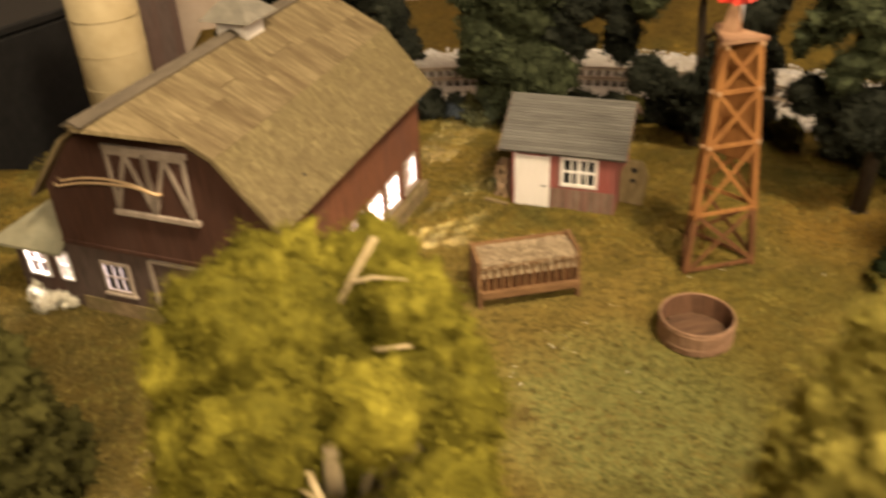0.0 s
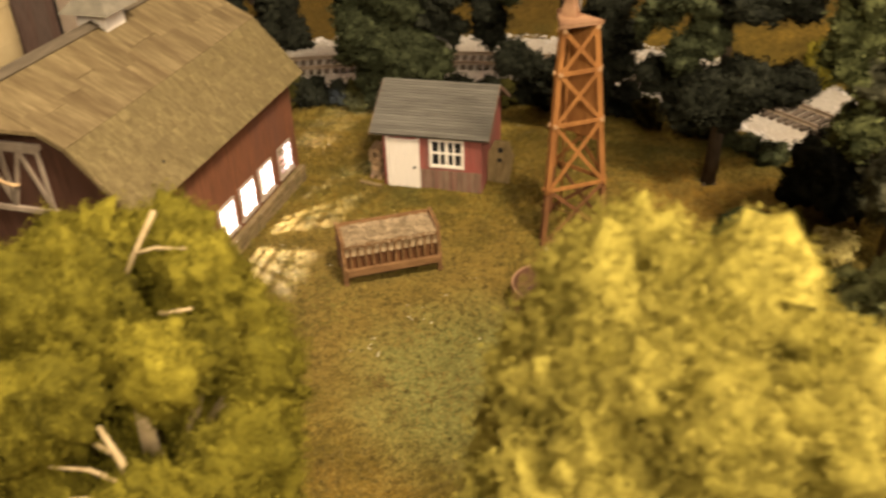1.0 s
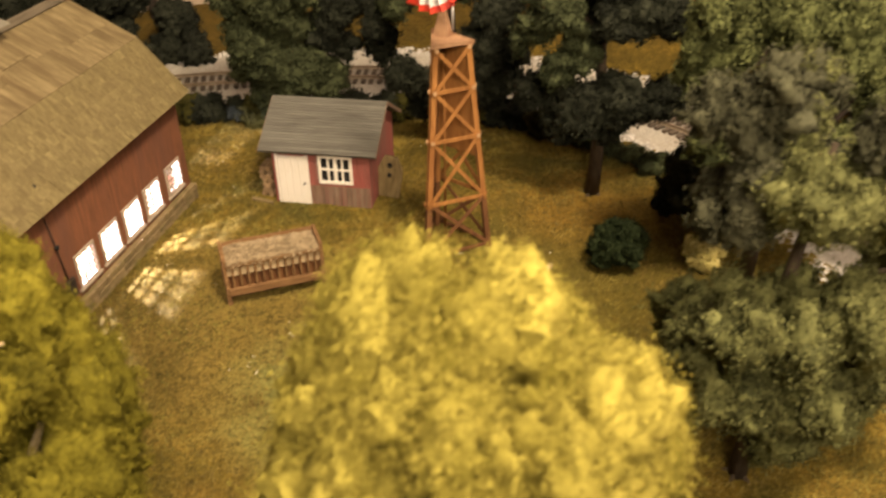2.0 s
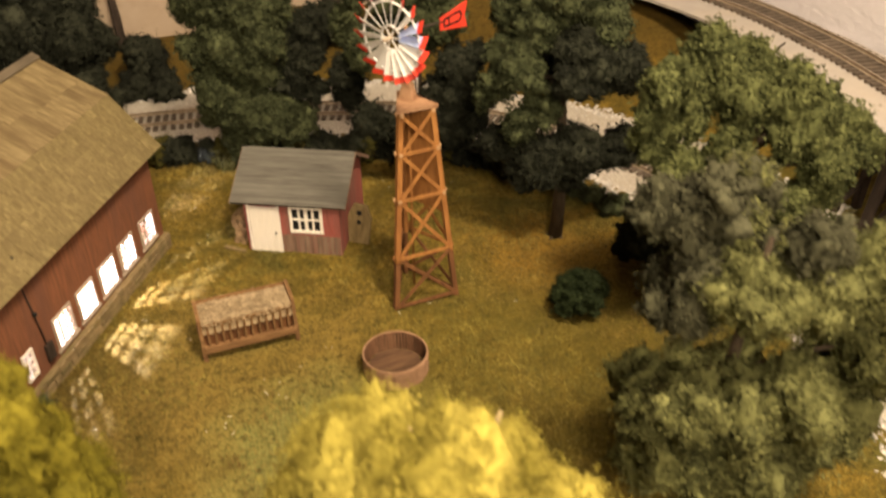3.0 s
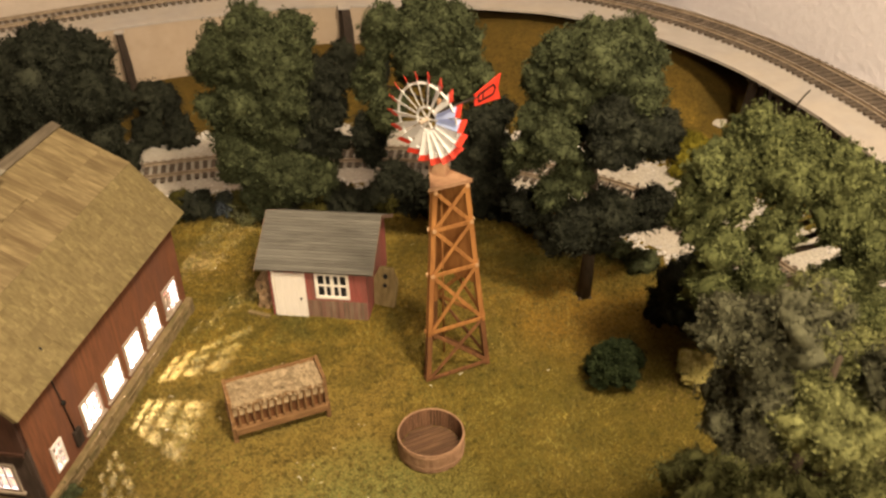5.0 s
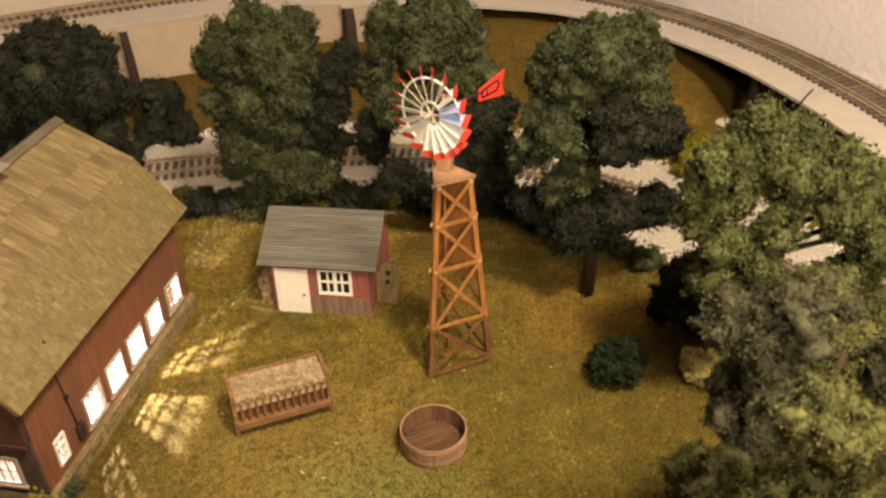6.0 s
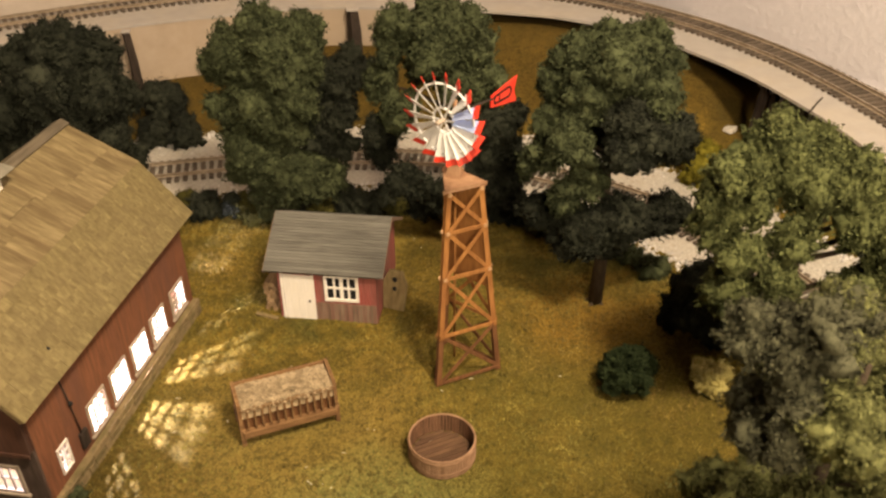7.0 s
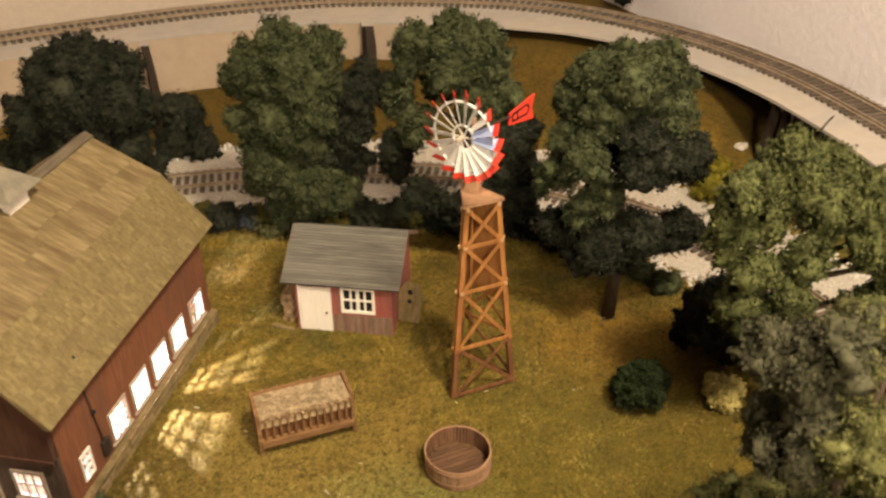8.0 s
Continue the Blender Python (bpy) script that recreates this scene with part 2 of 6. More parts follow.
M_CUPOLA = surface("grey_cupola_roofing", (0.13, 0.12, 0.1), (0.22, 0.2, 0.16), 200, relief=0.02)
M_WIRE = surface("tan_wire_insulation", (0.6, 0.42, 0.24), (0.7, 0.5, 0.3), 60, rough=0.5, relief=0)
M_BARE = surface("bare_grey_brown_boards", (0.13, 0.085, 0.06), (0.24, 0.17, 0.13), 300, (2.5, 2.5, 0.3), 60, (0.2, 0.07, 0.06), 0.4, relief=0.03, random_tint=0.15)
M_MILL_PALE = surface("pale_glued_timber", (0.34, 0.195, 0.1), (0.5, 0.33, 0.19), 240, (2, 2, 0.5), relief=0.015)
M_MILL_PLATE = surface("mottled_brown_plate", (0.2, 0.1, 0.055), (0.42, 0.26, 0.16), 160, relief=0.02, stain=70, stain_colour=(0.16, 0.08, 0.045), stain_amount=0.6)
M_PLY = surface("plywood", (0.3, 0.2, 0.11), (0.45, 0.32, 0.19), 60, (0.3, 3, 3), relief=0.02)
# Grey-brown weathered boards, with the shade under the jetty put into the tone.
M_BARN_LOWER = surface("shade_dark_weathered_boards", (0.06, 0.042, 0.036), (0.115, 0.082, 0.07), 300, (2, 2, 0.3), 50, (0.09, 0.04, 0.03), 0.5, relief=0.03)
M_MILL_DARK = surface("dark_timber", (0.085, 0.036, 0.016), (0.2, 0.09, 0.036), 260, (2, 2, 0.3), 60, (0.1, 0.045, 0.02), 0.6, relief=0.015)
M_LOG = surface("split_log", (0.17, 0.11, 0.06), (0.36, 0.25, 0.15), 300, (2, 0.5, 2), relief=0.03, random_tint=0.3)
M_WOOD_LIGHT = surface("weathered_outhouse_board", (0.13, 0.095, 0.045), (0.24, 0.18, 0.09), 300, (2, 2, 0.3), relief=0.02)


def glass():
    m, t, p, out = nodes_of("window_glass")
    p.inputs["Base Color"].default_value = (0.95, 0.95, 0.95, 1)
    p.inputs["Transmission Weight"].default_value = 1.0
    p.inputs["Roughness"].default_value = 0.05
    p.inputs["IOR"].default_value = 1.2
    return m


M_GLASS = glass()


# ---- mesh helpers ----
def box(bm, x0, x1, y0, y1, z0, z1, bevel=0.0):
    made = bmesh.ops.create_cube(bm, size=1.0)["verts"]
    for v in made:
        v.co = Vector(((x0 + x1) / 2 + v.co.x * (x1 - x0), (y0 + y1) / 2 + v.co.y * (y1 - y0), (z0 + z1) / 2 + v.co.z * (z1 - z0)))
    if bevel:
        edges = {e for v in made for e in v.link_edges}
        bmesh.ops.bevel(bm, geom=list(edges), offset=bevel, segments=1, affect="EDGES")


def beam(bm, a, b, w, h, up=(0, 0, 1), bevel=0.0):
    """A bar of section w x h from a to b."""
    a, b = Vector(a), Vector(b)
    d = (b - a)
    ln = d.length
    d.normalize()
    side = d.cross(Vector(up))
    if side.length < 1e-4:
        side = d.cross(Vector((0, 1, 0)))
    side.normalize()
    top = side.cross(d)
    m = Matrix((side, d, top)).transposed().to_4x4()
    m.translation = (a + b) / 2
    made = bmesh.ops.create_cube(bm, size=1.0)["verts"]
    for v in made:
        v.co = m @ Vector((v.co.x * w, v.co.y * ln, v.co.z * h))
    if bevel:
        edges = {e for v in made for e in v.link_edges}
        bmesh.ops.bevel(bm, geom=list(edges), offset=bevel, segments=1, affect="EDGES")


def prism(bm, profile, y0, y1, bevel=0.0):
    """Extrudes an x-z outline along y."""
    a = [bm.verts.new((x, y0, z)) for x, z in profile]
    b = [bm.verts.new((x, y1, z)) for x, z in profile]
    n = len(profile)
    fs = [bm.faces.new(a), bm.faces.new(list(reversed(b)))]
    for i in range(n):
        fs.append(bm.faces.new((a[i], b[i], b[(i + 1) % n], a[(i + 1) % n])))
    bmesh.ops.recalc_face_normals(bm, faces=fs)
    if bevel:
        bmesh.ops.bevel(bm, geom=list({e for f in fs for e in f.edges}), offset=bevel, segments=1, affect="EDGES")


def tube(bm, pts, radii, sides=7):
    """A tapered tube along a line of points."""
    rings = []
    pts = [Vector(p) for p in pts]
    for i, p in enumerate(pts):
        d = (pts[min(i + 1, len(pts) - 1)] - pts[max(i - 1, 0)]).normalized()
        s = d.cross(Vector((0.3, 0.9, 0.2))).normalized()
        u = s.cross(d)
        rings.append([bm.verts.new(p + (s * math.cos(k * 2 * math.pi / sides) + u * math.sin(k * 2 * math.pi / sides)) * radii[i]) for k in range(sides)])
    for r0, r1 in zip(rings, rings[1:]):
        for k in range(sides):
            bm.faces.new((r0[k], r0[(k + 1) % sides], r1[(k + 1) % sides], r1[k])).smooth = True
    bm.faces.new(list(reversed(rings[0])))
    bm.faces.new(rings[-1])


def lathe(bm, profile, sides=40, cx=0.0, cy=0.0, close=False):
    rings = [[bm.verts.new((cx + r * math.cos(k * 2 * math.pi / sides), cy + r * math.sin(k * 2 * math.pi / sides), z)) for k in range(sides)] for r, z in profile]
    pairs = list(zip(rings, rings[1:])) + ([(rings[-1], rings[0])] if close else [])
    for r0, r1 in pairs:
        for k in range(sides):
            bm.faces.new((r0[k], r0[(k + 1) % sides], r1[(k + 1) % sides], r1[k]))
    if not close:
        bm.faces.new(list(reversed(rings[0])))
        bm.faces.new(rings[-1])


def mesh_of(name, bm, material):
    bmesh.ops.scale(bm, vec=(CM, CM, CM), verts=bm.verts)
    me = bpy.data.meshes.new(name)
    bm.to_mesh(me)
    bm.free()
    me.materials.append(material)
    return me


def part(name, bm, material, parent=None, label=""):
    """Links a bmesh in centimetres as one mesh object under a thing or a part."""
    ob = new(name, mesh_of(name, bm, material))
    if parent:
        ob.parent = parent
    return tagged(ob, label)


def piece(name, me, parent, m=None):
    ob = new(name, me)
    ob.parent = parent
    if m is not None:
        ob.matrix_basis = m
    return ob


def at(x, y, z=0.0, rx=0.0, ry=0.0, rz=0.0):
    return pose(x * CM, y * CM, z * CM, rx, ry, rz)


def thing(name, label, category, x=0.0, y=0.0, turn=0.0, z=0.0, group="", kind=""):
    ob = new(name)
    ob.empty_display_size = 0.005
    ob.matrix_basis = at(x, y, z, 0, 0, turn)
    return tagged(ob, label, category, group, kind)


def raw_mesh(name, verts, faces_per, material, smooth=False):
    """A mesh from an array of corner places (n, k, 3), each row one loose face of k corners."""
    n, k = verts.shape[:2]
    me = bpy.data.meshes.new(name)
    me.vertices.add(n * k)
    me.vertices.foreach_set("co", (verts.reshape(-1) * CM).astype(np.float32))
    me.loops.add(n * k)
    me.loops.foreach_set("vertex_index", np.arange(n * k, dtype=np.int32))
    me.polygons.add(n)
    me.polygons.foreach_set("loop_start", np.arange(0, n * k, k, dtype=np.int32))
    me.update(calc_edges=True)
    me.materials.append(material)
    return me


def spline(points, step=0.25):
    """A smooth line through points, resampled at even steps: places and unit directions."""
    p = np.array(points, float)
    p = np.vstack([2 * p[0] - p[1], p, 2 * p[-1] - p[-2]])
    out = []
    for i in range(1, len(p) - 2):
        for u in np.linspace(0, 1, 40, endpoint=False):
            a, b, c, d = p[i - 1:i + 3]
            out.append(0.5 * (2 * b + (c - a) * u + (2 * a - 5 * b + 4 * c - d) * u * u + (3 * b - a - 3 * c + d) * u ** 3))
    out.append(p[-2])
    q = np.array(out)
    s = np.concatenate([[0], np.cumsum(np.linalg.norm(np.diff(q, axis=0), axis=1))])
    t = np.arange(0, s[-1], step)
    q = np.column_stack([np.interp(t, s, q[:, k]) for k in range(q.shape[1])])
    d = np.gradient(q, axis=0)
    return q, d / np.linalg.norm(d, axis=1)[:, None]

def ico(level):
    bm = bmesh.new()
    bmesh.ops.create_icosphere(bm, subdivisions=level, radius=1.0)
    bm.verts.ensure_lookup_table()
    v = np.array([q.co[:] for q in bm.verts])
    f = np.array([[q.index for q in face.verts] for face in bm.faces])
    bm.free()
    return v, f


# ---- the setting ----
LOW = [(-13.2, 48.7), (-10, 49.6), (0, 51.4), (10, 52.0), (19, 50.4), (26, 46.3), (30.6, 41), (33.5, 34), (35, 26), (35.5, 14), (35, 0), (33, -14)]
HIGH_FRONT = [(-18, 59.4), (-11.9, 62.2), (-5.2, 65), (0.4, 67), (6, 68.3), (11.6, 68.8), (19.7, 67.8), (25.5, 65.8), (30.5, 62.0), (33.8, 57.9),
              (36, 54.0), (37.7, 49.7), (38.8, 44.9), (39.4, 41.0), (39.8, 34), (39.8, 24), (39.5, 10), (39, -12)]
LOW_Q, LOW_D = spline(LOW)
HIGH_Q, HIGH_D = spline(HIGH_FRONT)
HIGH_N = np.column_stack([-HIGH_D[:, 1], HIGH_D[:, 0]])
HIGH_C = HIGH_Q + HIGH_N * 1.4


def side_of(q, d, x, y):
    """Signed distance of places to a line (left of it: plus)."""
    x, y = np.asarray(x, float), np.asarray(y, float)
    best, sign = np.full(x.shape, 1e9), np.zeros(x.shape)
    for k in range(0, len(q), 4):
        dx, dy = x - q[k, 0], y - q[k, 1]
        r = np.hypot(dx, dy)
        m = r < best
        best = np.where(m, r, best)
        sign = np.where(m, np.sign(d[k, 0] * dy - d[k, 1] * dx), sign)
    return best * sign


def smooth(a, b, v):
    u = np.clip((v - a) / (b - a), 0, 1)
    return u * u * (3 - 2 * u)


def ground_z(x, y):
    x, y = np.asarray(x, float), np.asarray(y, float)
    out = side_of(LOW_Q, LOW_D, x, y)
    high = 1.4 + 1.3 * smooth(3, 10, x) + 1.9 * smooth(16, 24, x) * (1 - smooth(33, 37, x) * smooth(54, 50, y)) - 1.8 * smooth(34, 38, x)
    z = high * smooth(4.5, 13, out)
    z = z - 0.25 * smooth(-3.4, -2.2, out) * (1 - smooth(4, 6, out))
    z = z + 0.10 * np.sin(x * 0.7 + 1) * np.sin(y * 0.55) * smooth(-2, -8, out) * 0.6
    return z


# the room: two textured walls meet behind the upper track
CORNER = Vector((28.05, 82.97))
U_BACK, U_SIDE = Vector((-0.9366, -0.3504)), Vector((0.3504, -0.9366))


def build_ground():
    xs, ys = np.arange(-60, 62, 0.5), np.arange(-30, 92, 0.5)
    X, Y = np.meshgrid(xs, ys)
    Z = ground_z(X, Y)
    rng = np.random.RandomState(3)
    Z = Z + rng.normal(0, 0.02, Z.shape)
    mx, my = (X[:-1, :-1] + X[1:, 1:]) / 2 - CORNER.x, (Y[:-1, :-1] + Y[1:, 1:]) / 2 - CORNER.y
    inside = ((mx * U_SIDE.x + my * U_SIDE.y > -0.6) & (mx * U_BACK.x + my * U_BACK.y > -0.6)).reshape(-1)
    edge = smooth(-13.2, -14.6, X) * smooth(39.5, 41.5, Y)
    Z = Z - 12 * edge
    me = bpy.data.meshes.new("ground")
    n, m = X.shape
    idx = np.arange(n * m).reshape(n, m)
    faces = np.stack([idx[:-1, :-1], idx[:-1, 1:], idx[1:, 1:], idx[1:, :-1]], -1).reshape(-1, 4)[inside]
    co = np.stack([X, Y, Z], -1).reshape(-1, 3) * CM
    me.vertices.add(n * m)
    me.vertices.foreach_set("co", co.reshape(-1).astype(np.float32))
    me.loops.add(len(faces) * 4)
    me.loops.foreach_set("vertex_index", faces.reshape(-1).astype(np.int32))
    me.polygons.add(len(faces))
    me.polygons.foreach_set("loop_start", np.arange(0, len(faces) * 4, 4, dtype=np.int32))
    me.polygons.foreach_set("use_smooth", np.ones(len(faces), bool))
    me.update(calc_edges=True)
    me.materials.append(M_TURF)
    tagged(new("ground", me), "brown and green static-grass model turf sheet", "ground", kind="structure")


build_ground()

def wall(name, start, along, length, outward, label, paint):
    bm = bmesh.new()
    box(bm, 0, length, 0, 8, -92, 150)
    ob = part(name, bm, paint)
    turn = math.degrees(math.atan2(along.y, along.x))
    flip = 1 if Vector((-along.y, along.x)).dot(outward) > 0 else -1
    if flip < 0:
        ob.data.transform(Matrix.Diagonal((1, -1, 1, 1)))
        ob.data.flip_normals()
    ob.matrix_basis = at(start.x, start.y, 0, 0, 0, turn)
    tagged(ob, label, "wall", kind="structure")


wall("wall_north", CORNER, U_BACK, 260, -U_SIDE, "tan rough-textured painted room wall", M_WALL_TAN)
wall("wall_east", CORNER, U_SIDE, 260, -U_BACK, "pale rough-textured painted room wall", M_WALL)
wall("wall_south", CORNER + U_SIDE * 260, U_BACK, 260, U_SIDE, "pale rough-textured painted room wall", M_WALL)
wall("wall_west", CORNER + U_BACK * 260, U_SIDE, 260, U_BACK, "pale rough-textured painted room wall", M_WALL)
bm = bmesh.new()
box(bm, -290, 150, -260, 130, 146, 150)
tagged(part("ceiling", bm, M_CEILING), "plain off-white painted ceiling", "ceiling", kind="structure")
bm = bmesh.new()
box(bm, -290, 150, -260, 130, -96, -92)
tagged(part("floor", bm, M_FLOOR), "dark carpeted room floor", "floor", kind="structure")


def benchwork():
    """The timber table that carries the layout."""
    root = thing("layout_table", "plain plywood layout table on square timber legs", "table")
    bm = bmesh.new()
    low = [bm.verts.new((x, y, -13.6)) for x, y in ((-58, -29), (60, -29), (33, 66), (27, 77), (-10, 66), (-58, 47))]
    top = [bm.verts.new(v.co + Vector((0, 0, 1.0))) for v in low]
    bm.faces.new(list(reversed(low)))
    bm.faces.new(top)
    for k in range(6):
        bm.faces.new((low[k], low[(k + 1) % 6], top[(k + 1) % 6], top[k]))
    part("tabletop", bm, M_PLY, root)
    for x, y in ((-54, -26), (0, -26), (54, -26), (-54, 42), (-4, 60), (28, 64)):
        bm = bmesh.new()
        box(bm, x - 2, x + 2, y - 2, y + 2, -92, -13.6, 0.2)
        part("leg", bm, M_PLY, root)
    for x0, x1, y0, y1 in ((-60, 62, -31, -29.9), (-61, -59.9, -29.9, 40)):
        bm = bmesh.new()
        box(bm, x0, x1, y0, y1, -14, 0.3, 0.1)
        part("fascia", bm, M_PLY, root)


benchwork()


def strip(name, q, d, left, right, z0, z1, material, label, shoulder=0.0):
    """A raised bed along a line: from left to right of it, z0 to z1."""
    n = np.column_stack([-d[:, 1], d[:, 0]])
    bm = bmesh.new()
    rows = []
    for i in range(0, len(q), 3):
        r = right[i] if hasattr(right, "__len__") else right
        prof = [(left + shoulder, z0), (left, z1), (-r, z1), (-r - shoulder, z0)]
        rows.append([bm.verts.new((q[i, 0] + n[i, 0] * o, q[i, 1] + n[i, 1] * o, zz)) for o, zz in prof])
    for a, b in zip(rows, rows[1:]):
        for k in range(4):
            bm.faces.new((a[k], b[k], b[(k + 1) % 4], a[(k + 1) % 4]))
    bm.faces.new(rows[0])
    bm.faces.new(list(reversed(rows[-1])))
    bmesh.ops.recalc_face_normals(bm, faces=bm.faces)
    return tagged(part(name, bm, material), label, "track bed", kind="structure")


def black_cabinet():
    ob = thing("black_cabinet", "plain matt black cabinet standing beyond the layout edge", "cabinet", -12.6, 54, 63)
    bm = bmesh.new()
    box(bm, -22, 0, 0, 6, -92, 5.5, 0.2)
    part("body", bm, M_BLACK, ob)
    bm = bmesh.new()
    box(bm, -22.2, 0.2, -0.15, 6.2, 5.5, 6.0, 0.1)
    part("top", bm, M_BLACK, ob)


black_cabinet()
strip("ballast_bed", LOW_Q, LOW_D, 4.6, 3.2, -0.9, -0.02, M_BALLAST, "pale grey gravel ballast bed of the lower track", 0.9)
# the front lip of the roadbed widens round the bend
DECK_EDGE = 1.4 + np.interp(HIGH_Q[:, 0], (-12, -5, 2, 9, 21, 26, 28.5, 33, 36, 39), (2.6, 2.9, 3.4, 3.5, 4.2, 3.9, 3.3, 2.7, 2.5, 2.3))
strip("upper_roadbed", HIGH_C, HIGH_D, 1.9, DECK_EDGE, 5.38, 5.55, M_DECK, "cream painted curved roadbed of the raised track")


def rail(q, d, offset, z, name, label):
    n = np.column_stack([-d[:, 1], d[:, 0]])
    bm = bmesh.new()
    rows = []
    prof = [(-0.11, 0), (0.11, 0), (0.03, 0.06), (0.05, 0.2), (-0.05, 0.2), (-0.03, 0.06)]
    for i in range(0, len(q), 2):
        rows.append([bm.verts.new((q[i, 0] + n[i, 0] * (offset + o), q[i, 1] + n[i, 1] * (offset + o), z + zz)) for o, zz in prof])
    for a, b in zip(rows, rows[1:]):
        for k in range(6):
            bm.faces.new((a[k], b[k], b[(k + 1) % 6], a[(k + 1) % 6]))
    bmesh.ops.recalc_face_normals(bm, faces=bm.faces)
    return part(name, bm, M_RAIL)


def track(name, q, d, z, label, spacing, first, last):
    root = thing(name, label, "railway track", kind="structure")
    for off in (-0.825, 0.825):
        rail(q, d, off, z + 0.16, "rail", "").parent = root
    bm = bmesh.new()
    box(bm, -0.13, 0.13, -1.4, 1.4, 0, 0.17, 0.02)
    me = mesh_of("tie", bm, M_TIE)
    step = int(round(spacing / 0.25))
    rng = random.Random(5)
    for i in range(first, min(last, len(q)), step):
        piece("tie", me, root, at(q[i, 0], q[i, 1], z + rng.uniform(-0.01, 0.01), 0, 0, math.degrees(math.atan2(d[i, 1], d[i, 0])) + rng.uniform(-2, 2)))


track("upper_track", HIGH_C, HIGH_D, 5.55, "raised curved model track with nickel rails", 0.5, 4, 470)
track("lower_track", LOW_Q, LOW_D, 0.0, "ground-level curved model track on pale gravel", 0.5, 4, 420)


def gravel():
    rng = np.random.RandomState(8)
    n = 26000
    i = rng.randint(4, 330, n)
    off = rng.uniform(-4.0, 5.2, n)
    nn = np.column_stack([-LOW_D[i, 1], LOW_D[i, 0]])
    p = LOW_Q[i] + nn * off[:, None] + rng.normal(0, 0.1, (n, 2))
    z = np.where((off > -3.2) & (off < 4.6), -0.01, np.maximum(ground_z(p[:, 0], p[:, 1]), -0.4))
    c = np.column_stack([p, z])
    r = rng.uniform(0.03, 0.09, n)
    a = rng.normal(size=(n, 4, 3))
    a /= np.linalg.norm(a, axis=2)[:, :, None]
    a[:, :, 2] = np.abs(a[:, :, 2]) * 0.8
    t = c[:, None, :] + a * r[:, None, None]
    tris = np.concatenate([t[:, [0, 1, 2]], t[:, [0, 2, 3]], t[:, [0, 3, 1]], t[:, [1, 3, 2]]])
    # coarser rubble along both shoulders
    n = 2600
    i = rng.randint(4, 330, n)
    off = np.where(rng.rand(n) < 0.5, rng.normal(-3.5, 0.35, n), rng.normal(4.7, 0.5, n))
    nn = np.column_stack([-LOW_D[i, 1], LOW_D[i, 0]])
    p = LOW_Q[i] + nn * off[:, None]
    v, f = ico(1)
    r = rng.uniform(0.08, 0.24, n)
    rocks = np.column_stack([p, np.full(n, -0.05)])[:, None, :] + v[None] * r[:, None, None] * rng.uniform(0.55, 1.15, (n, len(v), 1)) * np.array([1, 1, 0.75])
    tris = np.concatenate([tris, rocks[:, f].reshape(-1, 3, 3)])
    me = raw_mesh("gravel", tris, 3, M_GRAVEL)
    tagged(new("gravel", me), "loose pale grey ballast grit along the lower track", "gravel", kind="stuff")


gravel()


def riser_wall():
    """The plain upright board that carries the raised roadbed along the back."""
    bm = bmesh.new()
    rows = []
    for i in range(0, len(HIGH_Q), 4):
        if HIGH_Q[i, 0] > 21.5:
            break
        c = HIGH_C[i] - HIGH_N[i] * (DECK_EDGE[i] - 0.04)
        e = c + HIGH_N[i] * 0.5
        rows.append([bm.verts.new((*c, -0.6)), bm.verts.new((*c, 5.37)), bm.verts.new((*e, 5.37)), bm.verts.new((*e, -0.6))])
    for a, b in zip(rows, rows[1:]):
        for k in range(4):
            bm.faces.new((a[k], b[k], b[(k + 1) % 4], a[(k + 1) % 4]))
    bm.faces.new(rows[0])
    bm.faces.new(list(reversed(rows[-1])))
    bmesh.ops.recalc_face_normals(bm, faces=bm.faces)
    tagged(part("riser_wall", bm, M_RISER), "beige painted riser board under the raised track", "riser wall", kind="structure")


riser_wall()


stub = thing("wire_stub", "short brown wire lying across the raised roadbed", "wire", 36.5, 43.4)
bm = bmesh.new()
tube(bm, [(1.5, 1.6, 5.66), (0.75, 0.8, 5.7), (0, 0, 5.61)], [0.05, 0.05, 0.06], 6)
part("wire", bm, M_POST, stub)


def timber_post(x, y, z0, z1, w, lean, label):
    """A post in front of the riser: its foot stands lean (x, y) away from its head."""
    root = thing("timber_post", label, "post", x + lean[0], y + lean[1], 0, z0, group="posts under the raised track")
    head = Vector((-lean[0], -lean[1], z1 - z0))
    knee = head * 0.55 + Vector((0.05, -0.03, 0))
    bm = bmesh.new()
    tube(bm, [(0, 0, 0), knee, head - Vector((0, 0, 0.12))], [w * 0.8, w * 0.72, w * 0.6], 4)
    for f in bm.faces:
        f.smooth = False
    part("post", bm, M_POST, root)
    bm = bmesh.new()
    box(bm, -w * 0.62, w * 0.62, -w * 0.62, w * 0.62, -0.12, 0, 0.02)
    bmesh.ops.translate(bm, verts=bm.verts, vec=head)
    part("cap", bm, M_DECK, root)


timber_post(-2.5, 62.0, float(ground_z(-2.3, 61.8)) - 0.3, 5.5, 0.5, (0.2, -0.2), "dark brown timber post holding up the raised track")
timber_post(12.75, 64.55, float(ground_z(12.8, 63.9)) - 0.3, 5.6, 0.72, (0.05, -0.7), "stout crooked dark timber post under the raised track")


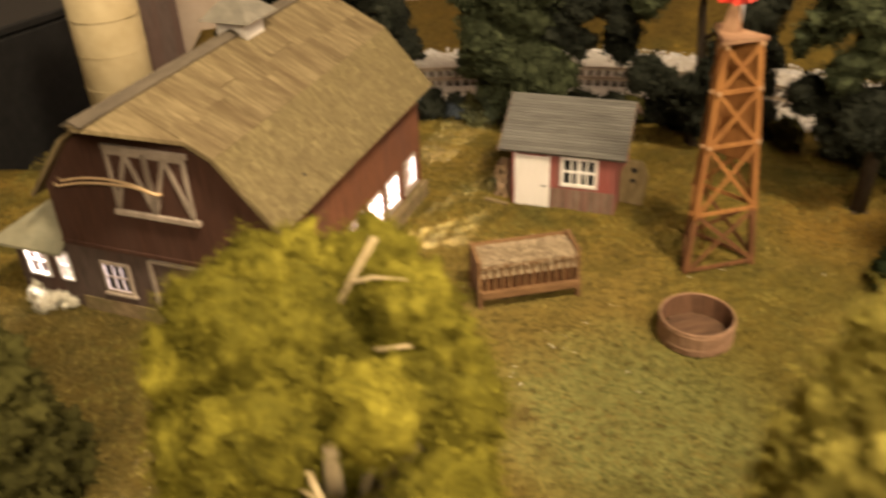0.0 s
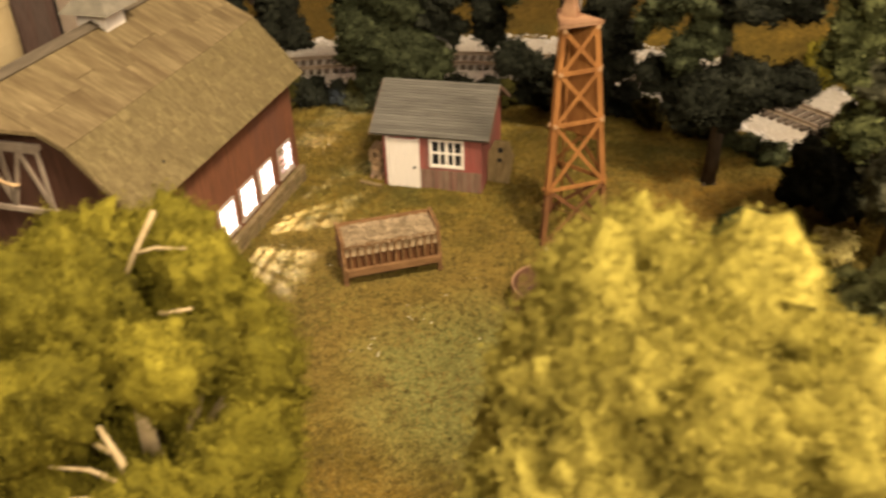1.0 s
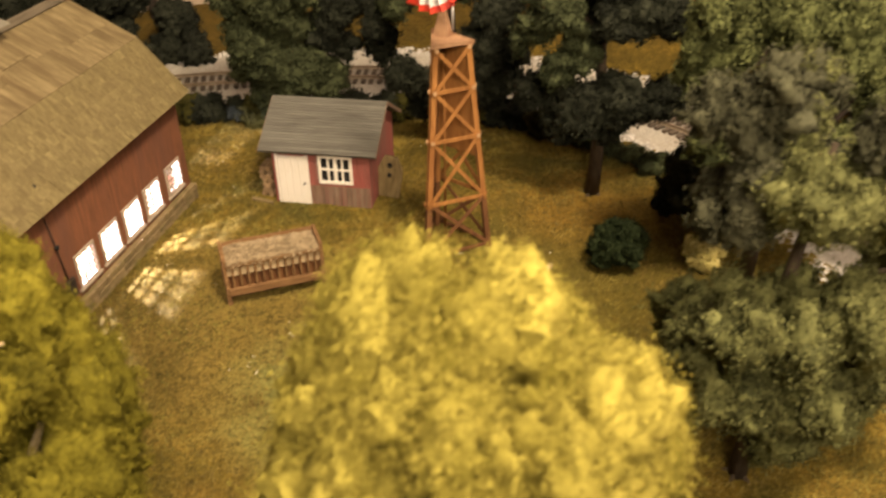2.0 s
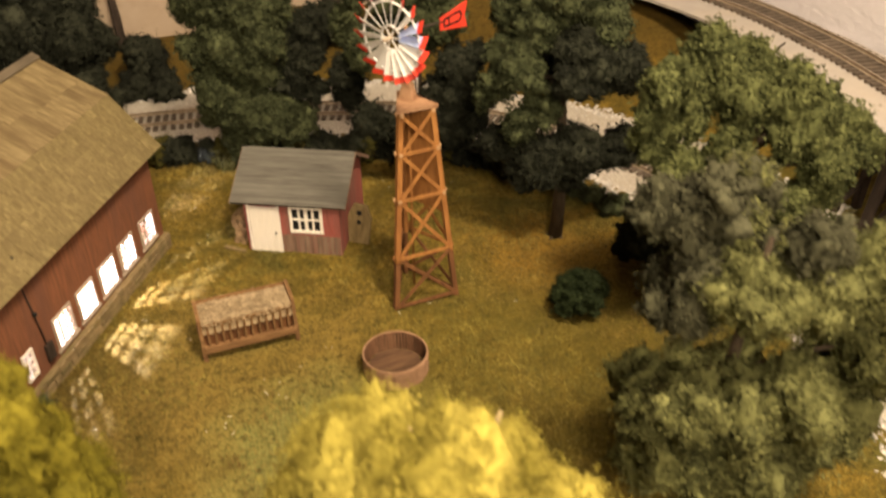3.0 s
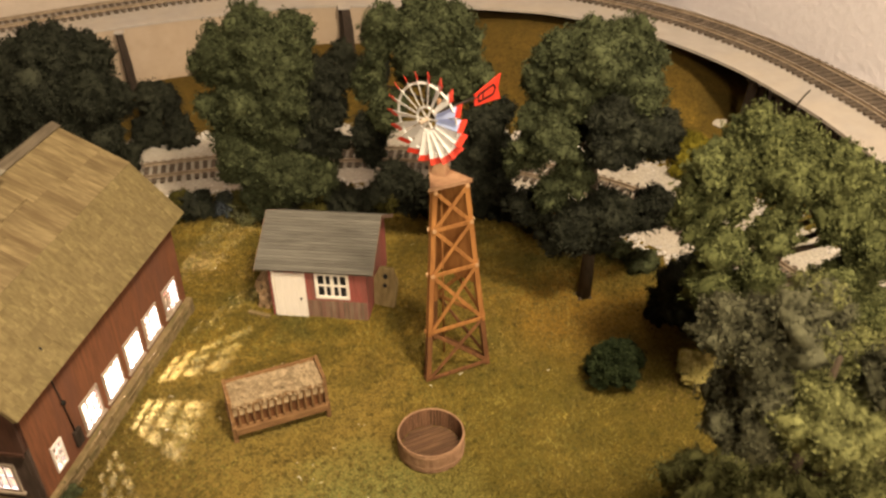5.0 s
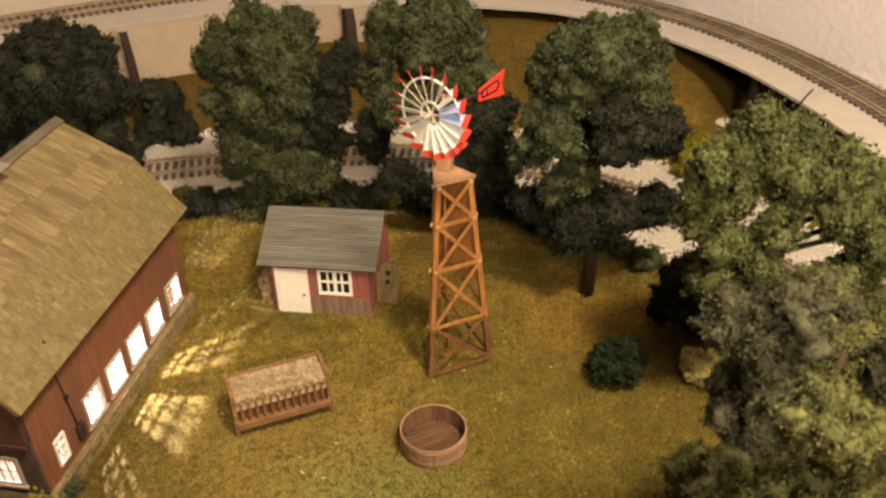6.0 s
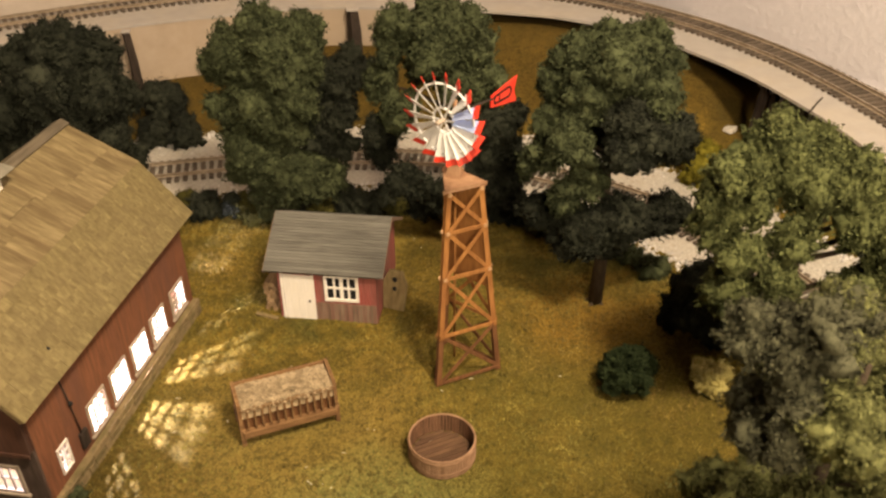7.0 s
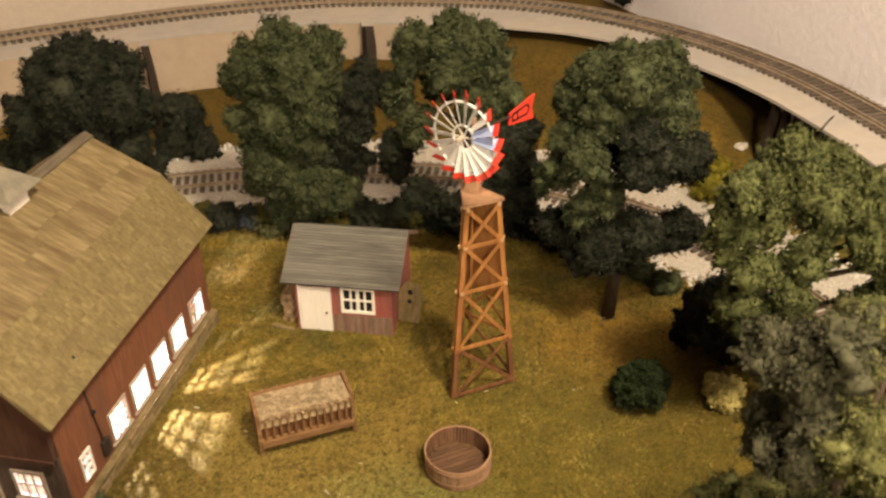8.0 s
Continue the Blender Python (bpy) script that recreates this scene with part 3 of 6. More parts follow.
def trestle_bent(x, y, turn):
    root = thing("trestle_bent", "dark brown timber trestle bent under the raised track", "trestle", x, y, turn, group="trestle bents")
    z0 = float(ground_z(x, y)) - 0.5
    for k in range(4):
        bm = bmesh.new()
        beam(bm, (k * 0.9 + (k - 1.5) * 0.35, 0, z0), (k * 0.9, 0, 4.95), 0.36, 0.36, (0, 1, 0), 0.03)
        part("post", bm, M_POST, root)
    bm = bmesh.new()
    box(bm, -0.5, 3.2, -0.24, 0.24, 4.95, 5.38, 0.03)
    part("cap_beam", bm, M_POST, root)
    bm = bmesh.new()
    beam(bm, (-0.5, -0.22, z0 + 1.0), (3.0, -0.22, 4.8), 0.12, 0.3, (0, 1, 0))
    part("brace", bm, M_POST, root)


for i in range(0, len(HIGH_Q), 10):
    if HIGH_Q[i, 1] < 50.5 and HIGH_Q[i, 1] > 30 and HIGH_Q[i, 0] > 30:
        trestle_bent(HIGH_Q[i, 0] - 1.5, HIGH_Q[i, 1], math.degrees(math.atan2(HIGH_N[i, 1], HIGH_N[i, 0])))

# ---- the barn ----
def window_unit(parent, w, h, depth, cols, rows, frame_w, bar_w, frame_mat, pane_mat, m, label="", sill=0.0):
    """A framed window in its own plane: x across, z up, y out (minus is outside)."""
    bm = bmesh.new()
    for x0, x1, z0, z1 in ((-w / 2 - frame_w, -w / 2, -frame_w, h + frame_w), (w / 2, w / 2 + frame_w, -frame_w, h + frame_w),
                           (-w / 2, w / 2, -frame_w, 0), (-w / 2, w / 2, h, h + frame_w)):
        box(bm, x0, x1, -depth, 0.06, z0, z1)
    win = part("window", bm, frame_mat, parent, label)
    win.matrix_basis = m
    for k in range(1, cols):
        bm = bmesh.new()
        x = -w / 2 + w * k / cols
        wide = bar_w * (1.8 if cols == 4 and k == 2 else 1)
        box(bm, x - wide / 2, x + wide / 2, -depth * 0.5, 0.04, 0, h)
        part("mullion", bm, frame_mat, win)
    for k in range(1, rows):
        bm = bmesh.new()
        z = h * k / rows
        box(bm, -w / 2, w / 2, -depth * 0.45, 0.035, z - bar_w / 2, z + bar_w / 2)
        part("glazing_bar", bm, frame_mat, win)
    if pane_mat:
        bm = bmesh.new()
        box(bm, -w / 2, w / 2, 0.012, 0.03, 0, h)
        pane = part("pane", bm, pane_mat, win)
        pane.visible_shadow = False
    if sill:
        bm = bmesh.new()
        box(bm, -w / 2 - frame_w - 0.1, w / 2 + frame_w + 0.1, -depth - sill, 0, -frame_w - 0.12, -frame_w, 0.02)
        part("window_sill", bm, frame_mat, win)
    return win


def pierced_wall(bm, length, z0, z1, thick, holes, x0=0.0, y0=0.0):
    """One closed wall along x, y 0 to thick, with openings (x0, x1, z0, z1) cut through it."""
    xs = sorted({0.0, length, *[h[0] for h in holes], *[h[1] for h in holes]})
    zs = sorted({z0, z1, *[h[2] for h in holes if h[2] > z0], *[h[3] for h in holes]})
    solid = {(i, k) for i in range(len(xs) - 1) for k in range(len(zs) - 1)
             if not any(h[0] < (xs[i] + xs[i + 1]) / 2 < h[1] and h[2] < (zs[k] + zs[k + 1]) / 2 < h[3] for h in holes)}
    seen = {}

    def vert(i, k, s):
        if (i, k, s) not in seen:
            seen[i, k, s] = bm.verts.new((x0 + xs[i], y0 + s * thick, zs[k]))
        return seen[i, k, s]

    faces = []
    for i, k in solid:
        faces.append(bm.faces.new([vert(i, k, 0), vert(i + 1, k, 0), vert(i + 1, k + 1, 0), vert(i, k + 1, 0)]))
        faces.append(bm.faces.new([vert(i, k, 1), vert(i, k + 1, 1), vert(i + 1, k + 1, 1), vert(i + 1, k, 1)]))
        for (di, dk), (a, b) in (((-1, 0), ((0, 0), (0, 1))), ((1, 0), ((1, 0), (1, 1))), ((0, -1), ((0, 0), (1, 0))), ((0, 1), ((0, 1), (1, 1)))):
            if (i + di, k + dk) not in solid:
                faces.append(bm.faces.new([vert(i + a[0], k + a[1], 0), vert(i + b[0], k + b[1], 0), vert(i + b[0], k + b[1], 1), vert(i + a[0], k + a[1], 1)]))
    bmesh.ops.recalc_face_normals(bm, faces=faces)


BARN_LEN, B_RIDGE, B_KNEE, B_EAVE, B_LEFT = 13.3, (-5.2, 9.1), (-2.05, 7.45), (0.0, 5.08), -9.9
B_LKNEE = (-7.9, 7.45)


def build_barn():
    barn = thing("barn", "weathered red gambrel-roofed model barn with glowing windows on the turf", "barn", 4.88, 37.59, -15.72)
    T = 0.14
    wx, wl, y0, y1 = -0.5, -9.4, -0.5, -12.8
    # long wall with six openings; local x of the wall runs from the far end to the near end
    wins = [(1.85, 1.22, 1.0, 2.3), (3.83, 1.22, 1.0, 2.3), (5.58, 1.22, 1.0, 2.3), (7.35, 1.22, 1.0, 2.3), (9.1, 1.22, 1.0, 2.3), (11.5, 0.62, 1.05, 2.2)]
    L = -y1 + y0
    holes = [(c + y0 - w / 2, c + y0 + w / 2, a, b) for c, w, a, b in wins]
    turn = at(wx, y0, 0, 0, 0, -90)
    for nm, mat_, a, b, shift in (("side_wall", M_BARN_RED, 0.0, 5.6, 0.0), ("inner_lining", M_PLASTER_IN, 0.0, 5.5, -T - 0.004)):
        bm = bmesh.new()
        pierced_wall(bm, L, a, b, T * (1 if shift == 0 else 0.3), holes)
        if shift == 0:
            bmesh.ops.translate(bm, verts=bm.verts, vec=(0, -T, 0))
        else:
            bmesh.ops.translate(bm, verts=bm.verts, vec=(0, shift - T * 0.3, 0))
        w_ = part(nm, bm, mat_, barn)
        w_.matrix_basis = turn
        if shift == 0:
            wall_r = w_
    for c, w, a, b in wins:
        window_unit(barn, w - 0.1, b - a - 0.1, 0.07, 3 if w > 1 else 2, 3 if w < 1 else 4, 0.1 if w > 1 else 0.07, 0.045 if w > 1 else 0.06, M_WHITE if w < 1 else M_TRIM, M_GLASS,
                    at(wx, -c, a + 0.05, 0, 0, 90), "bright lit multi-pane barn window", 0.05 if w > 1 else 0.0)
    # gable walls
    prof = [(wl, 0), (wx - T, 0), (wx - T, 5.5), (B_KNEE[0] - 0.08, 7.32), (B_RIDGE[0], 8.96), (B_LKNEE[0] + 0.08, 7.32), (wl, 5.5)]
    bm = bmesh.new()
    pierced_wall(bm, wx - T - wl, 0.0, 3.2, T, [(wx - 1.75 - wl, wx - 0.45 - wl, 1.0, 2.3)])
    bmesh.ops.translate(bm, verts=bm.verts, vec=(wl, y0 - T, 0))
    part("lower_gable_wall", bm, M_BARN_RED, barn)
    bm = bmesh.new()
    prism(bm, [(wl, 3.2), (wx - T, 3.2)] + prof[2:], y0, y0 - T)
    part("gable_wall", bm, M_BARN_RED, barn)
    window_unit(barn, 1.2, 1.2, 0.07, 2, 3, 0.1, 0.05, M_TRIM, M_GLASS, at(wx - 1.1, y0, 1.05, 0, 0, 180), "bright lit multi-pane barn window")
    # near gable, pierced on its ground floor
    bm = bmesh.new()
    width = wx - wl
    fr = [(7.0, 8.1, 1.15, 2.35), (1.35, 2.45, 1.15, 2.35)]
    pierced_wall(bm, width, 0.0, 3.2, T, fr)
    bmesh.ops.translate(bm, verts=bm.verts, vec=(wl, y1, 0))
    part("lower_gable_wall", bm, M_BARN_LOWER, barn, "weathered grey ground-floor boards, darker for the shade under the jetty")
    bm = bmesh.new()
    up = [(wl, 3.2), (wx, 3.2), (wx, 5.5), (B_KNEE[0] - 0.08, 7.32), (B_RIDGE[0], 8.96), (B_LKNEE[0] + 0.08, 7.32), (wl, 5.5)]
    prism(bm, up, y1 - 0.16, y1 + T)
    part("gable_wall", bm, M_BARN_SHADED, barn, "barn-red gable wall, darkened for shade, with a jutting upper floor")
    # The left window's opaque black pane stands in for its unlit inside.
    for a, b, c, d in fr:
        window_unit(barn, b - a - 0.1, d - c - 0.1, 0.08, 3, 2, 0.12, 0.06, M_TRIM, M_GLASS if a > 4 else M_BLACK,
                    at(wl + (a + b) / 2, y1, c + 0.05), "six-pane window in a pale frame", 0.06)
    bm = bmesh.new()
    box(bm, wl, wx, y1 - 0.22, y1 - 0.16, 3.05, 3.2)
    part("jetty_board", bm, M_BARN_SHADED, barn)
    # far-left side wall and floor
    bm = bmesh.new()
    box(bm, wl, wl + T, y1 + T, y0 - T, 0, 5.6)
    part("side_wall", bm, M_BARN_RED, barn)
    bm = bmesh.new()
    box(bm, wl + T, wx - T - 0.05, y1 + T, y0 - T, 0.0, 0.12)
    part("barn_floor", bm, M_PLASTER_IN, barn, "white inside floor")
    # Unseen board added to weaken the bulb's light at the corner windows.
    bm = bmesh.new()
    box(bm, wl + T, wx - T - 0.06, -10.36, -10.24, 0.12, 1.3)
    part("inner_partition", bm, M_PLASTER_IN, barn, "white inside board added to shape the window light")
    # double sliding loft doors
    for k in range(2):
        bm = bmesh.new()
        x0 = -6.3 + 1.5 * k
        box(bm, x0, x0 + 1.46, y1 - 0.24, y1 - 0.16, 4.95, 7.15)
        door = part("loft_door", bm, M_BARN_SHADED, barn)
        for a, b in (((0, 4.95), (0, 7.15)), ((1.46, 4.95), (1.46, 7.15)), ((0, 7.1), (1.46, 7.1)), ((0, 5.0), (0.73, 7.1)), ((0.73, 7.1), (1.46, 5.0))):
            bm = bmesh.new()
            beam(bm, (x0 + a[0], y1 - 0.28, a[1]), (x0 + b[0], y1 - 0.28, b[1]), 0.15, 0.06, (0, 1, 0))
            part("door_brace", bm, M_TRIM, door, "pale grey board")
    bm = bmesh.new()
    box(bm, -6.5, -3.15, y1 - 0.36, y1 - 0.16, 4.75, 4.95, 0.02)
    part("loft_sill", bm, M_TRIM, barn)
    bm = bmesh.new()
    box(bm, -6.45, -3.2, y1 - 0.3, y1 - 0.16, 7.15, 7.35, 0.02)
    part("loft_lintel", bm, M_TRIM, barn)
    # ground-floor door with a pale frame
    for a, b in (((-5.9, 0.2), (-5.9, 2.8)), ((-5.9, 2.8), (-3.2, 2.8)), ((-3.2, 0.2), (-3.2, 2.8))):
        bm = bmesh.new()
        beam(bm, (a[0], y1 - 0.05, a[1]), (b[0], y1 - 0.05, b[1]), 0.12, 0.1, (0, 1, 0))
        part("door_frame", bm, M_TRIM, barn)
    # stone foundation, stone by stone
    rng = random.Random(4)
    found = part("foundation", (lambda b: (box(b, wl, wx + 0.28, y1 - 0.05, y0 + 0.05, -0.4, 0.62), b)[1])(bmesh.new()), M_STONE, barn, "pale stone foundation")
    shapes = []
    for k in range(5):
        bm = bmesh.new()
        w = 0.42 + 0.1 * k
        box(bm, -w / 2, w / 2, -0.05, 0.05, -0.145, 0.145, 0.03)
        for v in bm.verts:
            v.co += Vector((rng.uniform(-0.02, 0.02), rng.uniform(-0.015, 0.015), rng.uniform(-0.015, 0.015)))
        shapes.append((w, mesh_of("stone", bm, M_STONE)))
    for row in range(3):
        y = y0
        while y > y1:
            w, me = rng.choice(shapes)
            piece("stone", me, found, at(wx + 0.29, y - w / 2, -0.05 + row * 0.31 - 0.0, 0, 0, 90))
            y -= w + 0.03
    # roof decks
    for a, b, nm in ((B_RIDGE, B_KNEE, "upper_roof"), (B_KNEE, B_EAVE, "lower_roof"), (B_RIDGE, B_LKNEE, "upper_roof"), (B_LKNEE, (B_LEFT, B_EAVE[1]), "lower_roof")):
        ax, az = a
        bx, bz = b
        d = Vector((bx - ax, 0, bz - az)).normalized()
        n = Vector((-d.z, 0, d.x)) if d.x > 0 else Vector((d.z, 0, -d.x))
        if n.z < 0:
            n = -n
        bm = bmesh.new()
        prism(bm, [(ax, az), (bx, bz), (bx - n.x * 0.14, bz - n.z * 0.14), (ax - n.x * 0.14, az - n.z * 0.14)], -BARN_LEN, 0)
        deck = part(nm, bm, M_BARN_ROOF, barn)
        run = (Vector((bx, 0, bz)) - Vector((ax, 0, az))).length
        if d.x < 0:
            continue
        # boards and shingle panels laid on it
        upper = nm == "upper_roof"
        rows = 2 if upper else 8
        tilt = math.degrees(math.atan2(-d.z, d.x))
        y = 0.0
        for r in range(rows):
            y = -0.0
            s0, s1 = run * r / rows, run * (r + 1) / rows
            while y > -BARN_LEN:
                w = rng.uniform(0.5, 1.2) if upper else rng.uniform(0.34, 0.5)
                w = min(w, BARN_LEN + y)
                if w < 0.12:
                    break
                bm = bmesh.new()
                ext = rng.uniform(-0.1, 0.6) if upper else 0.04
                box(bm, s0, s1 + (ext if r < rows - 1 else 0.05), -w + (0.0005 if upper else 0.006), 0, 0, 0.02 if upper else 0.02 + rng.uniform(0, 0.008))
                for v in bm.verts:
                    if v.co.z > 0.01 and v.co.x > s0 + 0.1:
                        v.co.z += 0.012 if upper else 0.016
                p_ = part("roof_board" if upper else "shingle", bm, M_BARN_ROOF if upper else M_BARN_SHINGLE, deck)
                p_.matrix_basis = at(ax + n.x * 0.004, y, az + n.z * 0.004, 0, tilt + rng.uniform(-0.25, 0.1), 0)
                y -= w
    # hay hood: the ridge runs out to a point over the loft doors
    tip = (B_RIDGE[0], -BARN_LEN - 2.0, B_RIDGE[1] - 0.1)
    for sgn in (1, -1):
        bx = B_RIDGE[0] + sgn * (B_KNEE[0] - B_RIDGE[0]) * 0.72
        bz = B_RIDGE[1] - (B_RIDGE[1] - B_KNEE[1]) * 0.72
        bm = bmesh.new()
        top = [bm.verts.new(c) for c in ((B_RIDGE[0], -BARN_LEN, B_RIDGE[1] + 0.02), tip, (bx, -BARN_LEN, bz + 0.02))]
        low = [bm.verts.new(v.co - Vector((0, 0, 0.14))) for v in top]
        bm.faces.new(top)
        bm.faces.new(list(reversed(low)))
        for k in range(3):
            bm.faces.new((top[k], low[k], low[(k + 1) % 3], top[(k + 1) % 3]))
        bmesh.ops.recalc_face_normals(bm, faces=bm.faces)
        part("hay_hood", bm, M_BARN_ROOF, barn)
    for sgn in (1, -1):
        bm = bmesh.new()
        d = Vector((sgn * 0.886, 0, -0.464))
        beam(bm, (B_RIDGE[0] + sgn * 0.16, -BARN_LEN - 2.0, B_RIDGE[1] - 0.01), (B_RIDGE[0] + sgn * 0.16, 0.05, B_RIDGE[1] + 0.02), 0.42, 0.06, (sgn * 0.464, 0, 0.886))
        part("ridge_cap", bm, M_BARN_CAP, barn, "darker ridge board")
    # cupola
    bm = bmesh.new()
    box(bm, -0.62, 0.62, -0.62, 0.62, -0.75, 0.5, 0.02)
    cup = part("cupola", bm, M_WHITE, barn, "white cupola with a grey roof")
    cup.matrix_basis = at(B_RIDGE[0], -5.95, B_RIDGE[1])
    bm = bmesh.new()
    base = [bm.verts.new((x, y, 0.42)) for x, y in ((-1.05, -1.05), (1.05, -1.05), (1.05, 1.05), (-1.05, 1.05))]
    apex = bm.verts.new((0, 0, 1.5))
    bm.faces.new(list(reversed(base)))
    for k in range(4):
        bm.faces.new((base[k], base[(k + 1) % 4], apex))
    part("cupola_roof", bm, M_CUPOLA, cup)
    # lean-to on the far side
    lx0, lx1, ly0, ly1 = -12.2, wl, -12.75, -7.5
    bm = bmesh.new()
    holes = [(0.5, 1.45, 1.2, 2.4), (2.0, 2.5, 1.2, 2.4)]
    pierced_wall(bm, lx1 - lx0, 0.0, 2.9, T, holes)
    bmesh.ops.translate(bm, verts=bm.verts, vec=(lx0, ly0, 0))
    box(bm, lx0, lx0 + T, ly0 + T, ly1, 0, 2.9)
    box(bm, lx0 + T, lx1, ly1 - T, ly1, 0, 2.9)
    lean = part("lean_to", bm, M_BARN_LOWER, barn, "dark lean-to with a pale roof")
    for a, b, c, d in holes:
        window_unit(barn, b - a - 0.08, d - c - 0.08, 0.08, 2 if b - a < 0.7 else 2, 2, 0.08, 0.05, M_WHITE, M_GLASS,
                    at(lx0 + (a + b) / 2, ly0, c + 0.04), "bright lit window")
    bm = bmesh.new()
    e = [(lx0 - 0.5, ly0 - 0.6, 2.75), (lx1 + 0.05, ly0 - 0.6, 2.75), (lx1 + 0.05, ly0 + 1.3, 4.9), (lx1 + 0.05, ly1 + 0.2, 4.9), (lx0 - 0.5, ly1 + 0.2, 2.75)]
    tv = [bm.verts.new(c) for c in e]
    bm.faces.new((tv[0], tv[1], tv[2]))
    bm.faces.new((tv[0], tv[2], tv[3], tv[4]))
    lv = [bm.verts.new(v.co - Vector((0, 0, 0.12))) for v in tv]
    bm.faces.new((lv[2], lv[1], lv[0]))
    bm.faces.new((lv[4], lv[3], lv[2], lv[0]))
    for k in range(5):
        bm.faces.new((tv[k], lv[k], lv[(k + 1) % 5], tv[(k + 1) % 5]))
    bmesh.ops.recalc_face_normals(bm, faces=bm.faces)
    part("lean_to_roof", bm, M_LEANTO, barn, "pale greyish lean-to roof")
    # Unseen white board added behind the windows to throw the bulb's light back.
    bm = bmesh.new()
    box(bm, lx0 + T + 0.02, lx1 - 0.02, ly0 + 1.3, ly0 + 1.4, 0.05, 2.8)
    part("inner_partition", bm, M_PLASTER_IN, barn, "white inside board added to shape the window light")
    # a black sliver laid on the lower roof in place of a small dark hole
    bm = bmesh.new()
    box(bm, -0.07, 0.07, -0.05, 0.05, 0.0, 0.02, 0.01)
    chip = part("roof_chip", bm, M_BLACK, barn, "black sliver standing for a small hole in the roofing")
    chip.matrix_basis = at(-0.55, -10.53, 5.79, 0, 49, 12)
    # meter box, conduit and lamp on the long wall
    bm = bmesh.new()
    box(bm, wx, wx + 0.16, -10.55, -10.1, 1.0, 1.75, 0.03)
    part("wall_box", bm, M_POST, barn, "small dark box on the wall")
    bm = bmesh.new()
    tube(bm, [(wx + 0.07, -10.4, 1.75), (wx + 0.07, -10.55, 3.4), (wx + 0.07, -10.75, 4.9)], [0.03, 0.03, 0.03], 5)
    part("conduit", bm, M_POST, barn)
    bm = bmesh.new()
    bmesh.ops.create_uvsphere(bm, u_segments=10, v_segments=6, radius=0.1, matrix=Matrix.Translation((wx + 0.12, -10.55, 3.3)))
    part("wall_lamp", bm, M_BLACK, barn)
    return barn


build_barn()
BARN_M = at(4.88, 37.59, 0, 0, 0, -15.72)
e = BARN_M @ (Vector((-2.2, -6.9, 3.25)) * CM)
lamp("barn_bulb", "POINT", 1.55, (0.94, 0.84, 1.0), tuple(e / CM), None, 0.07)
e = BARN_M @ (Vector((-10.7, -12.0, 2.6)) * CM)
lamp("lean_to_bulb", "POINT", 0.07, (1.0, 0.9, 0.85), tuple(e / CM), None, 0.12)


def wires():
    root = thing("loose_wires", "two thin tan wires sagging in front of the barn gable", "wire", 4.88, 37.59, -15.72)
    for line in (((-8.53, 5.8), (-7.4, 6.1), (-6.24, 6.21), (-5.15, 6.12), (-4.39, 5.86)), ((-8.78, 5.57), (-7.5, 5.9), (-6.29, 6.04), (-5.1, 6.04), (-4.45, 5.85))):
        bm = bmesh.new()
        pts = [(x, -13.35 - 0.1 * math.sin(k), z) for k, (x, z) in enumerate(spline(line, 0.3)[0])]
        pts.append((line[-1][0], -13.1, line[-1][1] - 0.05))
        pts = [(pts[0][0] - 0.15, -13.05, pts[0][2])] + [(x, -13.35, z) for x, _, z in pts[1:-1]] + [pts[-1]]
        tube(bm, pts, [0.045] * len(pts), 6)
        part("wire", bm, M_WIRE, root)


wires()

# silo and a second red building beyond the barn
silo = thing("silo", "cream plaster cylindrical silo standing behind the barn", "silo", -10.05, 39.6)
bm = bmesh.new()
lathe(bm, [(1.55, 0), (1.55, 11.0)], 48)
for f in bm.faces:
    f.smooth = len(f.verts) == 4
part("shaft", bm, M_SILO, silo)
for z in (1.4, 3.0, 4.6, 6.2, 7.8, 9.4):
    bm = bmesh.new()
    lathe(bm, [(1.54, z), (1.575, z), (1.575, z + 0.05), (1.54, z + 0.05)], 48, close=True)
    part("hoop", bm, M_SILO, silo)
bm = bmesh.new()
lathe(bm, [(1.57, 11.0), (1.35, 11.5), (0.8, 12.0), (0.1, 12.3)], 48)
part("dome", bm, M_LEANTO, silo)

mill = thing("feed_house", "tall dark red building with a small window by the silo", "building", -9.95, 43.2, -15.7)
bm = bmesh.new()
box(bm, -1.1, 1.0, -1.2, 1.6, 0, 11.5)
part("wall", bm, M_BARN_LOWER, mill)
window_unit(mill, 0.5, 0.7, 0.08, 2, 2, 0.1, 0.05, M_TRIM, M_BLACK, at(0.45, -1.2, 7.3))
bm = bmesh.new()
prism(bm, [(-1.5, 11.4), (1.5, 11.4), (0, 12.6)], -1.4, 1.8)
part("roof", bm, M_BARN_CAP, mill)


